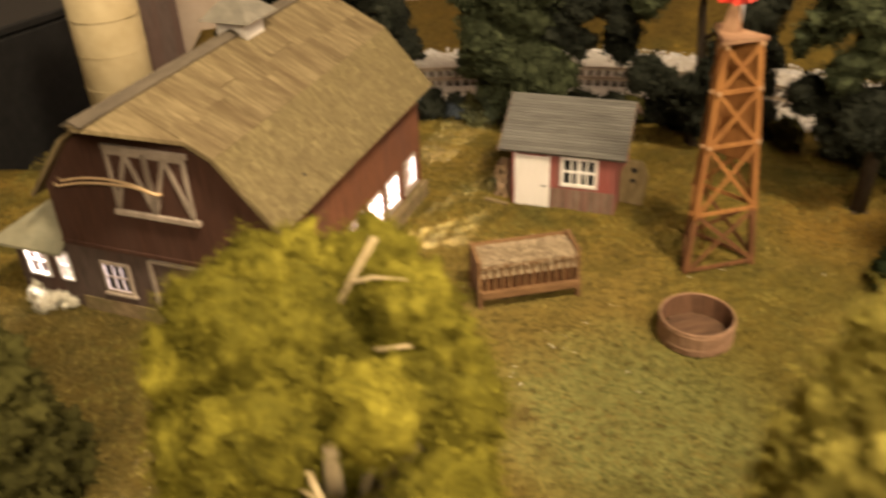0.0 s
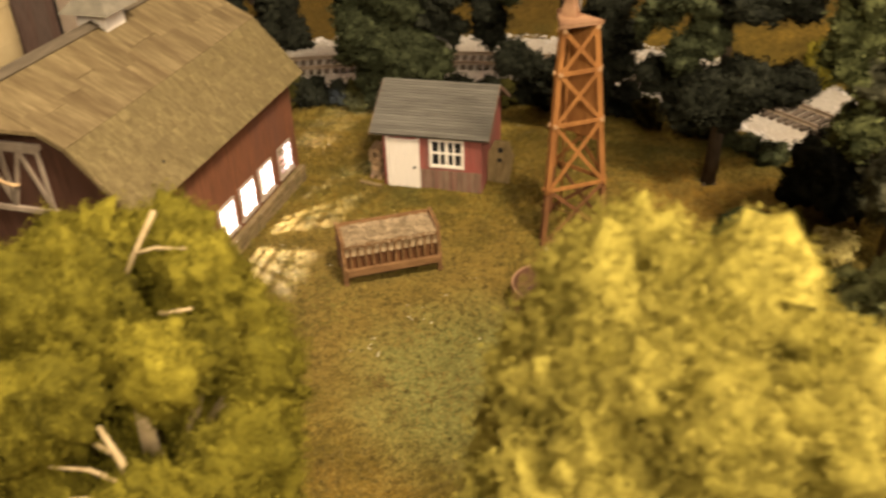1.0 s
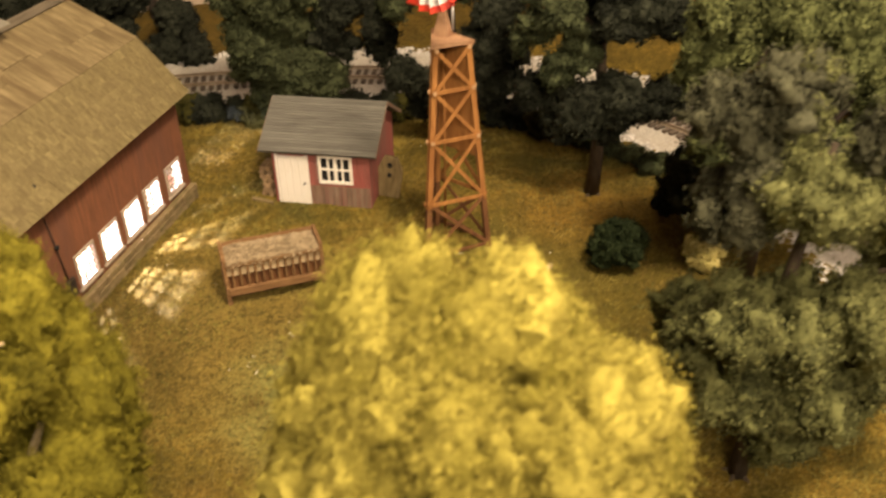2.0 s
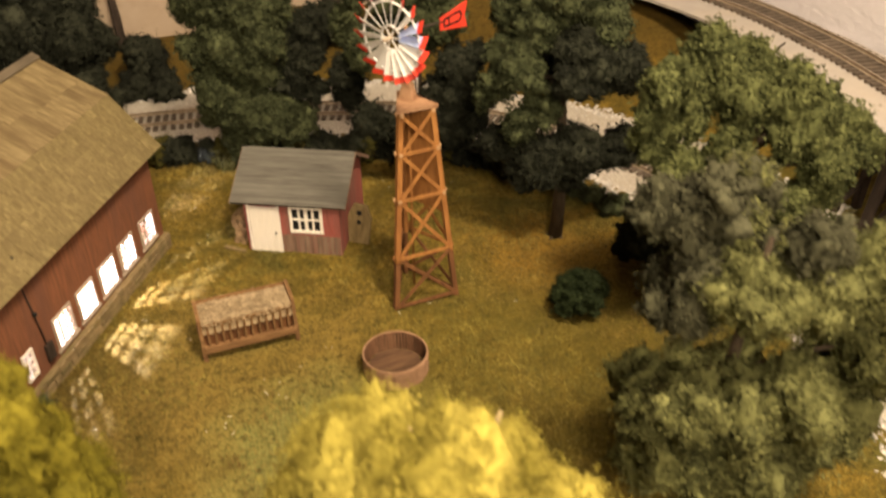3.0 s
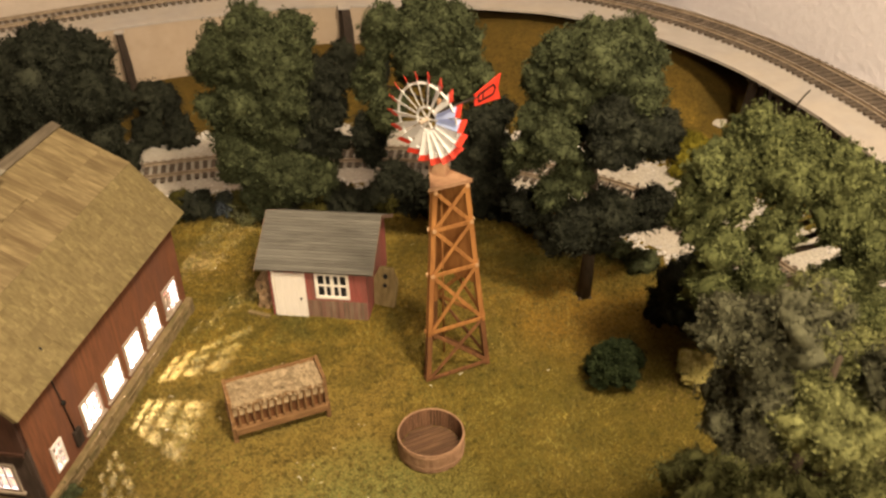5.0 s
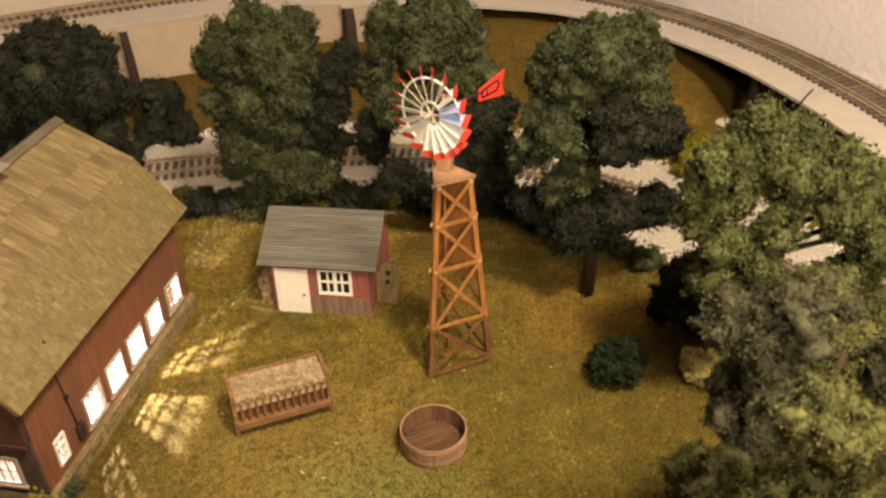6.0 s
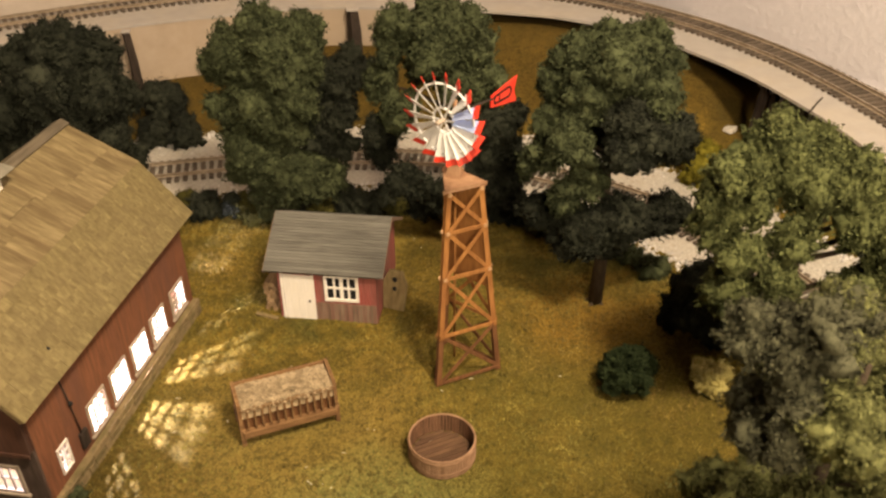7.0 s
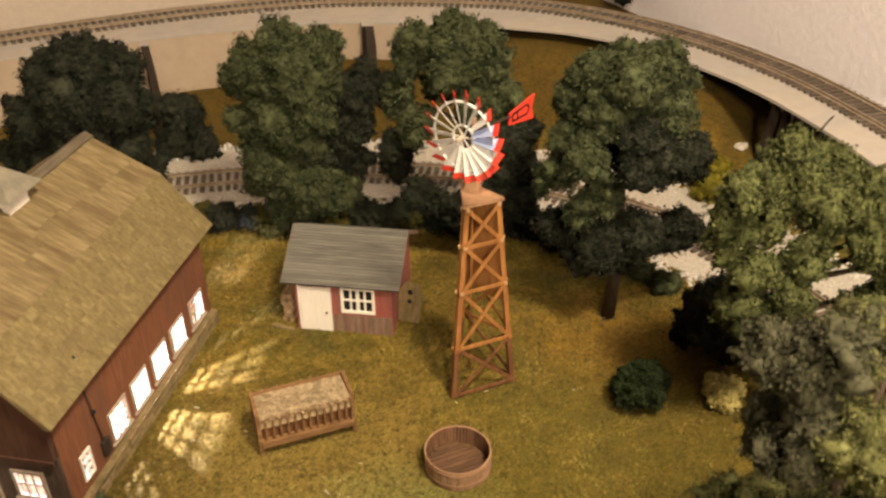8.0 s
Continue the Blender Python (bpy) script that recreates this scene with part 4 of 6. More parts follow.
# ---- the shed ----
def build_shed():
    shed = thing("shed", "small faded red board shed with a grey gable roof", "shed", 11.1, 37.99, -13.59)
    T, L0, L1, wy, ez, rz = 0.12, -2.2, 2.35, -2.42, 2.74, 4.29
    bm = bmesh.new()
    holes = [(0.1 - L0, 1.42 - L0, 1.26, 2.42), (-1.95 - L0, -0.6 - L0, 0.0, 2.46)]
    pierced_wall(bm, L1 - L0, 0.0, 2.72, T, holes)
    bmesh.ops.translate(bm, verts=bm.verts, vec=(L0, wy, 0))
    part("front_wall", bm, M_SHED_RED, shed)
    for x in (L0, L1 - T):
        bm = bmesh.new()
        prof = [(wy + T, 0), (2.3, 0), (2.3, 2.75), (0, 4.1), (wy + T, 2.72)]
        v0 = [bm.verts.new((x, a, b)) for a, b in prof]
        v1 = [bm.verts.new((x + T, a, b)) for a, b in prof]
        bm.faces.new(v0)
        bm.faces.new(list(reversed(v1)))
        for k in range(5):
            bm.faces.new((v0[k], v1[k], v1[(k + 1) % 5], v0[(k + 1) % 5]))
        bmesh.ops.recalc_face_normals(bm, faces=bm.faces)
        part("end_wall", bm, M_SHED_RED, shed)
    bm = bmesh.new()
    box(bm, L0, L1, 2.3, 2.3 + T, 0, 2.75)
    part("back_wall", bm, M_SHED_RED, shed)
    # siding battens
    bm = bmesh.new()
    box(bm, -0.018, 0.018, -0.02, 0.0, 0.02, 1.2)
    me = mesh_of("batten", bm, M_SHED_RED)
    for k in range(17):
        x = -0.45 + k * 0.17
        piece("batten", me, shed, at(x, wy, 0))
    bm = bmesh.new()
    box(bm, -0.018, 0.018, -0.02, 0.0, 0.02, 2.68)
    me = mesh_of("batten", bm, M_SHED_RED)
    for x in (-2.15, -0.42, -0.25, 1.7, 1.87, 2.04, 2.21, 2.33):
        piece("batten", me, shed, at(x, wy - 0.003, 0))
    bm = bmesh.new()
    box(bm, -0.078, 0.078, -0.03, 0.0, 0.0, 1.02, 0.01)
    me = mesh_of("lower_board", bm, M_BARE)
    for k in range(17):
        piece("lower_board", me, shed, at(-0.4 + k * 0.166, wy - 0.006, 0))
    # door of four planks
    door = part("door", (lambda b: (box(b, -1.93, -0.62, wy - 0.04, wy + 0.05, 0.02, 2.46), b)[1])(bmesh.new()), M_WHITE, shed, "white plank door")
    bm = bmesh.new()
    box(bm, -0.155, 0.155, -0.03, 0.0, 0, 2.42, 0.012)
    me = mesh_of("plank", bm, M_WHITE)
    for k in range(4):
        piece("plank", me, door, at(-1.93 + 0.165 + k * 0.327, wy - 0.04, 0.03))
    for x0, x1, z0, z1 in ((-0.62, -0.5, 0.0, 2.52), (-2.05, -1.94, 0.0, 2.52)):
        bm = bmesh.new()
        box(bm, x0, x1, wy - 0.07, wy, z0, z1)
        part("door_frame", bm, M_WHITE, door)
    bm = bmesh.new()
    bmesh.ops.create_uvsphere(bm, u_segments=8, v_segments=5, radius=0.06, matrix=Matrix.Translation((-0.74, wy - 0.1, 1.1)))
    part("knob", bm, M_BLACK, door)
    window_unit(shed, 1.32, 1.16, 0.08, 4, 2, 0.13, 0.09, M_WHITE, M_BLACK, at(0.76, wy, 1.3), "white four-light window with dark panes")
    # roof
    for sgn in (-1, 1):
        d = Vector((0, sgn * 2.69, ez - rz))
        run = d.length
        tilt = math.degrees(math.atan2(rz - ez, 2.69))
        deck = part("roof_slope", (lambda b: (box(b, -2.72, 2.72, -run if sgn < 0 else 0, 0 if sgn < 0 else run, -0.1, 0), b)[1])(bmesh.new()), M_SHED_ROOF, shed, "weathered grey corrugated roofing")
        deck.matrix_basis = at(0, 0, rz, tilt if sgn < 0 else -tilt)
        if sgn < 0:
            rows = 20
            bm = bmesh.new()
            w = run / rows
            box(bm, -2.73, 2.73, -w, 0, 0, 0.02)
            for v in bm.verts:
                if v.co.z > 0.01 and v.co.y < -w / 2:
                    v.co.z += 0.03
            me = mesh_of("roof_course", bm, M_SHED_ROOF)
            for r in range(rows):
                piece("roof_course", me, deck, at(0, -r * w, 0.003))
    for sgn in (-1, 1):
        bm = bmesh.new()
        beam(bm, (2.73, sgn * 0.0, rz - 0.08), (2.73, sgn * 2.69, ez - 0.08), 0.04, 0.16)
        part("barge_board", bm, M_BARE, shed)
        bm = bmesh.new()
        beam(bm, (-2.74, 0, rz - 0.07), (-2.74, sgn * 2.69, ez - 0.07), 0.04, 0.14)
        part("barge_board", bm, M_BARE, shed)


build_shed()


# firewood pile beside the shed
def firewood():
    rng = random.Random(9)
    root = thing("firewood_stack", "small stack of split firewood against the shed wall", "firewood", 8.0, 37.2, -13.6)
    bm = bmesh.new()
    lathe(bm, [(0.13, -0.45), (0.14, 0.45)], 7)
    bmesh.ops.rotate(bm, verts=bm.verts, cent=(0, 0, 0), matrix=Matrix.Rotation(math.pi / 2, 3, "X"))
    me = mesh_of("log", bm, M_LOG)
    for k in range(14):
        piece("log", me, root, at(rng.uniform(-0.05, 0.05) + (k % 2) * 0.28 - 0.1, rng.uniform(-0.1, 0.1), 0.13 + (k // 2) * 0.23, 0, 0, rng.uniform(-8, 8)))
    bm = bmesh.new()
    beam(bm, (-0.6, -0.9, 0.08), (0.5, -1.15, 0.06), 0.2, 0.1)
    part("fallen_plank", bm, M_WOOD_LIGHT, root)


firewood()


def outhouse():
    """A coffin-shaped board leaning at the shed's end wall, with two dark holes."""
    root = thing("leaning_board", "weathered brown wooden panel with dark holes leaning on the shed", "wooden panel", 13.62, 36.15, -25)
    bm = bmesh.new()
    prism(bm, [(-0.5, 0), (0.5, 0), (0.62, 1.3), (0.32, 1.95), (-0.32, 1.95), (-0.62, 1.3)], -0.1, 0.1, 0.02)
    bmesh.ops.rotate(bm, verts=bm.verts, cent=(0, 0, 0), matrix=Matrix.Rotation(math.radians(-14), 3, "X"))
    part("panel", bm, M_WOOD_LIGHT, root)
    for z, r in ((1.5, 0.13), (1.05, 0.11)):
        bm = bmesh.new()
        lathe(bm, [(r, -0.02), (r, 0.02)], 14)
        bmesh.ops.rotate(bm, verts=bm.verts, cent=(0, 0, 0), matrix=Matrix.Rotation(math.radians(90 - 14), 3, "X"))
        bmesh.ops.translate(bm, verts=bm.verts, vec=(0, -0.1 + z * math.tan(math.radians(14)), z))
        part("hole", bm, M_BLACK, root)


outhouse()


# ---- the windmill ----
def build_windmill():
    mill = thing("windmill", "orange-brown timber windmill tower with a red-tipped tin wheel", "windmill", 16.01, 32.32, 17.97)
    H = 8.85
    # three legs: two in front, one behind; each as (foot, head)
    feet = [(-1.42, -1.42), (1.38, -1.42), (0.0, 1.06)]
    heads = [(-0.66, -0.82), (0.66, -0.82), (0.0, 0.5)]

    def face_out(k, j, d):
        """A step of d straight out of the face between legs k and j."""
        e = Vector((feet[j][0] - feet[k][0], feet[j][1] - feet[k][1], 0)).normalized()
        return Vector((e.y, -e.x, 0.08)) * d

    def leg_at(k, z, out=1.0):
        u = z / H
        x, y = feet[k][0] + (heads[k][0] - feet[k][0]) * u, feet[k][1] + (heads[k][1] - feet[k][1]) * u
        cy = -0.55 + 0.2 * u
        return (x * out, cy + (y - cy) * out, z)

    for k in range(3):
        bm = bmesh.new()
        beam(bm, leg_at(k, 2.3), leg_at(k, H), 0.2, 0.2, (0, 1, 0), 0.015)
        part("leg", bm, M_MILL_WOOD, mill)
        bm = bmesh.new()
        beam(bm, leg_at(k, -0.1), leg_at(k, 2.3), 0.2, 0.2, (0, 1, 0), 0.015)
        part("leg_foot", bm, M_MILL_DARK, mill, "darker timber foot")
    levels = [0.2, 2.5, 5.15, 7.15, 8.75]
    for k in range(3):
        j = (k + 1) % 3
        for i, z in enumerate(levels[:-1]):
            z1 = levels[i + 1]
            bm = bmesh.new()
            beam(bm, Vector(leg_at(k, z)) + face_out(k, j, 0.13), Vector(leg_at(j, z)) + face_out(k, j, 0.13), 0.07, 0.15)
            part("girt", bm, M_MILL_DARK if i == 0 else M_MILL_WOOD, mill)
            for a_, b_, o2 in ((k, j, 0.15), (j, k, 0.09)):
                bm = bmesh.new()
                beam(bm, Vector(leg_at(a_, z)) + face_out(k, j, o2), Vector(leg_at(b_, z1)) + face_out(k, j, o2), 0.05, 0.15)
                part("brace", bm, M_MILL_DARK if i == 0 else M_MILL_WOOD, mill)
            for m_ in (k, j):
                bm = bmesh.new()
                lathe(bm, [(0.09, -0.03), (0.09, 0.03)], 10)
                d_ = Vector(leg_at(j, z)) - Vector(leg_at(k, z))
                n_ = d_.cross(Vector((0, 0, 1))).normalized()
                bmesh.ops.rotate(bm, verts=bm.verts, cent=(0, 0, 0), matrix=n_.to_track_quat("Z", "Y").to_matrix())
                bmesh.ops.translate(bm, verts=bm.verts, vec=Vector(leg_at(m_, z1)) + face_out(k, j, 0.17))
                part("gusset", bm, M_MILL_PALE if z1 > 5 else M_MILL_WOOD, mill)
    # boarded upper faces at the back
    for k, j in ((1, 2), (2, 0)):
        bm = bmesh.new()
        q_ = [bm.verts.new(c) for c in (leg_at(k, 4.2, 0.9), leg_at(j, 4.2, 0.9), leg_at(j, H, 0.9), leg_at(k, H, 0.9))]
        q2 = [bm.verts.new(v.co * 0.97 + Vector((0, 0, 0.03 * v.co.z))) for v in q_]
        bm.faces.new(q_)
        bm.faces.new(list(reversed(q2)))
        for i in range(4):
            bm.faces.new((q_[i], q2[i], q2[(i + 1) % 4], q_[(i + 1) % 4]))
        bmesh.ops.recalc_face_normals(bm, faces=bm.faces)
        part("back_boarding", bm, M_MILL_WOOD, mill)
    bm = bmesh.new()
    tri = [(-0.88, -0.98), (0.88, -0.98), (0.12, 0.9), (-0.12, 0.9)]
    lo_ = [bm.verts.new((x, y, 8.85)) for x, y in tri]
    hi_ = [bm.verts.new((x, y, 9.0)) for x, y in tri]
    bm.faces.new(list(reversed(lo_)))
    bm.faces.new(hi_)
    for i in range(4):
        bm.faces.new((lo_[i], lo_[(i + 1) % 4], hi_[(i + 1) % 4], hi_[i]))
    part("platform", bm, M_MILL_PLATE, mill, "mottled triangular platform")
    bm = bmesh.new()
    lathe(bm, [(0.42, 9.0), (0.2, 9.8), (0.1, 10.3)], 4)
    part("mast_base", bm, M_MILL_PLATE, mill)
    bm = bmesh.new()
    tube(bm, [(0, 0, 9.6), (0, 0, 12.05)], [0.12, 0.08], 8)
    part("mast", bm, M_MILL_PLATE, mill)
    bm = bmesh.new()
    tube(bm, [(0.55, 0.35, 9.0), (0.55, 0.35, 10.4)], [0.04, 0.04], 6)
    part("brake_rod", bm, M_METAL, mill)
    bm = bmesh.new()
    tube(bm, [(0, 0, -0.05), (0, 0, 9.6)], [0.05, 0.05], 6)
    part("pump_rod", bm, M_MILL_WOOD, mill)
    # wheel head: turned 45 degrees in the world
    inv = at(16.01, 32.32, 0, 0, 0, 17.97).inverted()
    head = new("wheel_head", mesh_of("wheel_head", (lambda b: (tube(b, [(0, 0.3, 0), (0, 1.6, -0.08), (0, 3.1, -0.2)], [0.08, 0.06, 0.04], 8), b)[1])(bmesh.new()), M_POST))
    head.parent = mill
    head.matrix_basis = inv @ at(15.36, 30.48, 12.12, 0, 0, -45)
    R, nb = 1.6, 18
    hub = part("hub", (lambda b: (lathe(b, [(0.05, -0.08), (0.09, -0.04), (0.09, 0.3), (0.06, 0.4)], 16), bmesh.ops.rotate(b, verts=b.verts, cent=(0, 0, 0), matrix=Matrix.Rotation(math.pi / 2, 3, "X")), b)[2])(bmesh.new()), M_TRIM, head, "grey hub")
    for k in range(nb):
        a = 2 * math.pi * k / nb + 0.1
        for r0, r1, mat_, nm in ((0.44, 1.42, M_BLUE if k in (0, 1) else M_METAL, "blade"), (1.42, 1.66, M_RED, "blade_tip")):
            bm = bmesh.new()
            w0, w1 = 0.045 + 0.125 * r0, 0.045 + 0.125 * r1
            pitch = 0.74
            vs = []
            for r, w in ((r0, w0), (r1, w1)):
                for s in (-1, 1):
                    t_ = s * w
                    x = r * math.cos(a) - t_ * math.cos(pitch) * math.sin(a)
                    z = r * math.sin(a) + t_ * math.cos(pitch) * math.cos(a)
                    y = t_ * math.sin(pitch)
                    vs.append((x, y, z))
            f0 = [bm.verts.new(v) for v in (vs[0], vs[1], vs[3], vs[2])]
            f1 = [bm.verts.new((v[0], v[1] + 0.025, v[2])) for v in (vs[0], vs[1], vs[3], vs[2])]
            bm.faces.new(f0)
            bm.faces.new(list(reversed(f1)))
            for j in range(4):
                bm.faces.new((f0[j], f1[j], f1[(j + 1) % 4], f0[(j + 1) % 4]))
            bmesh.ops.recalc_face_normals(bm, faces=bm.faces)
            part(nm, bm, mat_, head)
    for k in range(6):
        a = math.pi * k / 3 + 0.1
        bm = bmesh.new()
        beam(bm, (0.06 * math.cos(a), 0.03, 0.06 * math.sin(a)), (0.44 * math.cos(a), 0.03, 0.44 * math.sin(a)), 0.05, 0.04, (0, 1, 0))
        part("spoke", bm, M_METAL, head)
    for r in (0.44, 1.3):
        bm = bmesh.new()
        n = 48
        tube(bm, [(r * math.cos(2 * math.pi * k / n), 0.03, r * math.sin(2 * math.pi * k / n)) for k in range(n + 1)], [0.045] * (n + 1), 5)
        part("wheel_ring", bm, M_METAL, head)
    # tail vane
    bm = bmesh.new()
    out = [(2.8, -0.5), (2.8, -0.04), (4.45, 0.26), (4.28, -0.27), (4.45, -0.76)]
    v0 = [bm.verts.new((-0.025, a, b)) for a, b in out]
    v1 = [bm.verts.new((0.025, a, b)) for a, b in out]
    bm.faces.new(v0)
    bm.faces.new(list(reversed(v1)))
    for k in range(5):
        bm.faces.new((v0[k], v1[k], v1[(k + 1) % 5], v0[(k + 1) % 5]))
    bmesh.ops.recalc_face_normals(bm, faces=bm.faces)
    part("tail_vane", bm, M_RED, head, "bright red tail vane with dark marks")
    for a, b in (((3.0, -0.13), (3.95, -0.03)), ((3.0, -0.41), (3.95, -0.41)), ((3.0, -0.13), (3.0, -0.41)), ((3.95, -0.03), (4.08, -0.21)), ((4.08, -0.21), (3.95, -0.41)), ((3.3, -0.11), (3.3, -0.4))):
        bm = bmesh.new()
        beam(bm, (-0.03, *a), (-0.03, *b), 0.08, 0.015, (1, 0, 0))
        beam(bm, (0.03, *a), (0.03, *b), 0.08, 0.015, (1, 0, 0))
        part("vane_mark", bm, M_BLACK, head)


build_windmill()


# ---- the hay feeder ----
def build_feeder():
    fd = thing("hay_feeder", "brown wooden hay feeder filled with straw standing on the grass", "hay feeder", 7.21, 28.16, 15.1)
    L, D = 3.87, 1.35
    for x in (0.0, L - 0.14):
        bm = bmesh.new()
        v = [(-0.2, 0.5), (-0.12, 0.85), (-0.02, 1.95), (D, 2.05), (D + 0.02, 0.5)]
        a = [bm.verts.new((x, p, z)) for p, z in v]
        b = [bm.verts.new((x + 0.14, p, z)) for p, z in v]
        bm.faces.new(a)
        bm.faces.new(list(reversed(b)))
        for k in range(5):
            bm.faces.new((a[k], b[k], b[(k + 1) % 5], a[(k + 1) % 5]))
        bmesh.ops.recalc_face_normals(bm, faces=bm.faces)
        part("end_panel", bm, M_FEED_WOOD, fd)
        for y in (-0.2, D - 0.1):
            bm = bmesh.new()
            box(bm, x - 0.02, x + 0.16, y, y + 0.18, -0.1, 0.8, 0.02)
            part("leg", bm, M_FEED_WOOD, fd)
    for y0, y1, z0, z1, nm in ((-0.34, -0.22, 0.5, 0.8, "tray_board"), (-0.22, -0.02, 0.48, 0.58, "tray_lip"), (-0.02, D, 0.48, 0.58, "tray_floor"), (D, D + 0.1, 0.5, 0.9, "tray_board"),
                               (-0.1, 0.02, 1.62, 1.78, "top_rail"), (D - 0.02, D + 0.08, 1.62, 1.95, "top_rail"), (0.3, D - 0.3, 0.85, 0.95, "rack_floor")):
        bm = bmesh.new()
        box(bm, 0.1, L - 0.1, y0, y1, z0, z1, 0.015)
        part(nm, bm, M_FEED_WOOD, fd)
    bm = bmesh.new()
    beam(bm, (0, 0.03, 0.66), (0, -0.03, 1.68), 0.15, 0.08, (1, 0, 0))
    me = mesh_of("slat", bm, M_FEED_WOOD)
    for k in range(12):
        piece("slat", me, fd, at(0.34 + k * (L - 0.68) / 11, 0))
    # Dark board put behind the slats to carry the shade in their gaps.
    bm = bmesh.new()
    box(bm, 0.12, L - 0.12, 0.15, 0.23, 0.5, 1.6)
    part("rack_back", bm, M_MILL_DARK, fd, "back board darkened for the shade behind the slats")
    # straw
    rng = np.random.RandomState(12)
    n = 6000
    c = np.column_stack([rng.uniform(0.15, L - 0.15, n), rng.uniform(0.02, D - 0.05, n), 1.72 + rng.uniform(0, 0.1, n) + 0.04 * np.sin(rng.uniform(0, 6, n))])
    a = rng.uniform(0, 2 * np.pi, n)
    d = np.column_stack([np.cos(a), np.sin(a), rng.normal(0, 0.12, n)]) * rng.uniform(0.1, 0.36, n)[:, None]
    s = np.column_stack([-np.sin(a), np.cos(a), np.zeros(n)]) * 0.013
    quad = np.stack([c - d - s, c + d - s, c + d + s, c - d + s], 1)
    np.clip(quad[:, :, 0], 0.14, L - 0.14, out=quad[:, :, 0])
    me = raw_mesh("straw", quad, 4, M_HAY)
    hay = new("straw", me)
    hay.parent = fd
    bm = bmesh.new()
    box(bm, 0.14, L - 0.14, 0.02, D - 0.02, 1.2, 1.76)
    part("hay_bed", bm, M_HAY, fd)


build_feeder()


# ---- the stock tub ----
def build_tub():
    tub = thing("stock_tub", "round rusty brown wooden stock tub standing empty on grass", "tub", 14.83, 26.72)
    R, H = 1.28, 0.9
    bm = bmesh.new()
    lathe(bm, [(R - 0.06, 0.02), (R - 0.055, H - 0.02), (R - 0.035, H), (R - 0.015, H), (R, H - 0.02), (R - 0.03, 0.0)], 60, close=True)
    wall_ = part("wall", bm, M_TROUGH, tub)
    bm = bmesh.new()
    box(bm, -0.061, 0.061, -0.012, 0.012, 0.0, H - 0.03, 0.006)
    me = mesh_of("stave", bm, M_TROUGH)
    bm = bmesh.new()
    box(bm, -0.055, 0.055, -0.012, 0.012, 0.0, H - 0.03, 0.008)
    inner = mesh_of("stave", bm, M_TROUGH_SHADE)
    for k in range(60):
        a = 2 * math.pi * k / 60
        piece("stave", me, wall_, at((R - 0.008) * math.cos(a), (R - 0.008) * math.sin(a), 0, 0, 0, math.degrees(a) + 90))
        piece("stave", inner, wall_, at((R - 0.066) * math.cos(a), (R - 0.066) * math.sin(a), 0, 0, 0, math.degrees(a) + 90))
    for z in (0.16, 0.68):
        bm = bmesh.new()
        lathe(bm, [(R - 0.005, z), (R + 0.016, z), (R + 0.016, z + 0.08), (R - 0.005, z + 0.1)], 60, close=True)
        part("hoop", bm, M_TROUGH, tub)
    for k in range(11):
        y = -1.1 + k * 0.2 + 0.1
        half = math.sqrt(max(0.05, (R - 0.14) ** 2 - (abs(y) + 0.02) ** 2))
        bm = bmesh.new()
        box(bm, -half, half, y - 0.09, y + 0.09, 0.04, 0.11, 0.015)
        p_ = part("floor_plank", bm, M_TROUGH_IN, tub)
        p_.rotation_euler = (0, 0, radians(18))
    bm = bmesh.new()
    lathe(bm, [(R - 0.13, 0.0), (R - 0.13, 0.04)], 40)
    part("base", bm, M_TROUGH_IN, tub)


build_tub()

# ---- trees and bushes ----
def clumps(rng, centre, radii, count, size, low=-0.6, keep=None, extra=(), pack=0.48, dome=2.0, shell=0.5):
    """Lumps of foliage over an uneven crown: centres and radii. keep: tells whether a place may carry foliage."""
    out = [(np.array(c, float), s) for c, s in extra]
    k = 0
    while len(out) < count + len(extra) and k < 30000:
        k += 1
        d = rng.normal(size=3)
        d /= np.linalg.norm(d)
        if d[2] < low:
            continue
        r = rng.uniform(shell, 1.0) ** 0.7 / np.sum(np.abs(d) ** dome) ** (1 / dome)
        c = np.array(centre) + d * np.array(radii) * r
        if keep and not keep(*c):
            continue
        s = rng.choice([0.6, 0.8, 1.0, 1.25]) * rng.uniform(0.85, 1.15) * size
        if all(np.linalg.norm(c - o[0]) > pack * (s + o[1]) for o in out):
            out.append((c, s))
    return out


def foam(rng, octaves=((0.9, 0.1), (0.42, 0.09), (0.22, 0.085), (0.12, 0.06))):
    """A lumpy field over space, made of crossing waves: each octave is (wavelength, height) in centimetres."""
    waves = []
    for length, height in octaves:
        for _ in range(7):
            d = rng.normal(size=3)
            waves.append((d / np.linalg.norm(d) * 6.2832 / length, rng.uniform(0, 6.28), height * 0.55))

    def field(p):
        out = np.zeros(len(p))
        for k, ph, h in waves:
            out += h * np.sin(p @ k + ph)
        return out
    return field


ICO = {k: ico(k) for k in (2, 3, 4)}


def buried(p, lumps, skip, squash, depth):
    """Which of the places lie inside a lump other than the one named."""
    out = np.zeros(len(p), bool)
    size = np.array([1, 1, squash])
    c0, s0 = lumps[skip]
    for k, (c, s) in enumerate(lumps):
        if k != skip and np.linalg.norm(c - c0) < (s + s0) * squash:
            q = (p - c) / (size * s)
            out |= np.einsum("ij,ij->i", q, q) < depth * depth
    return out


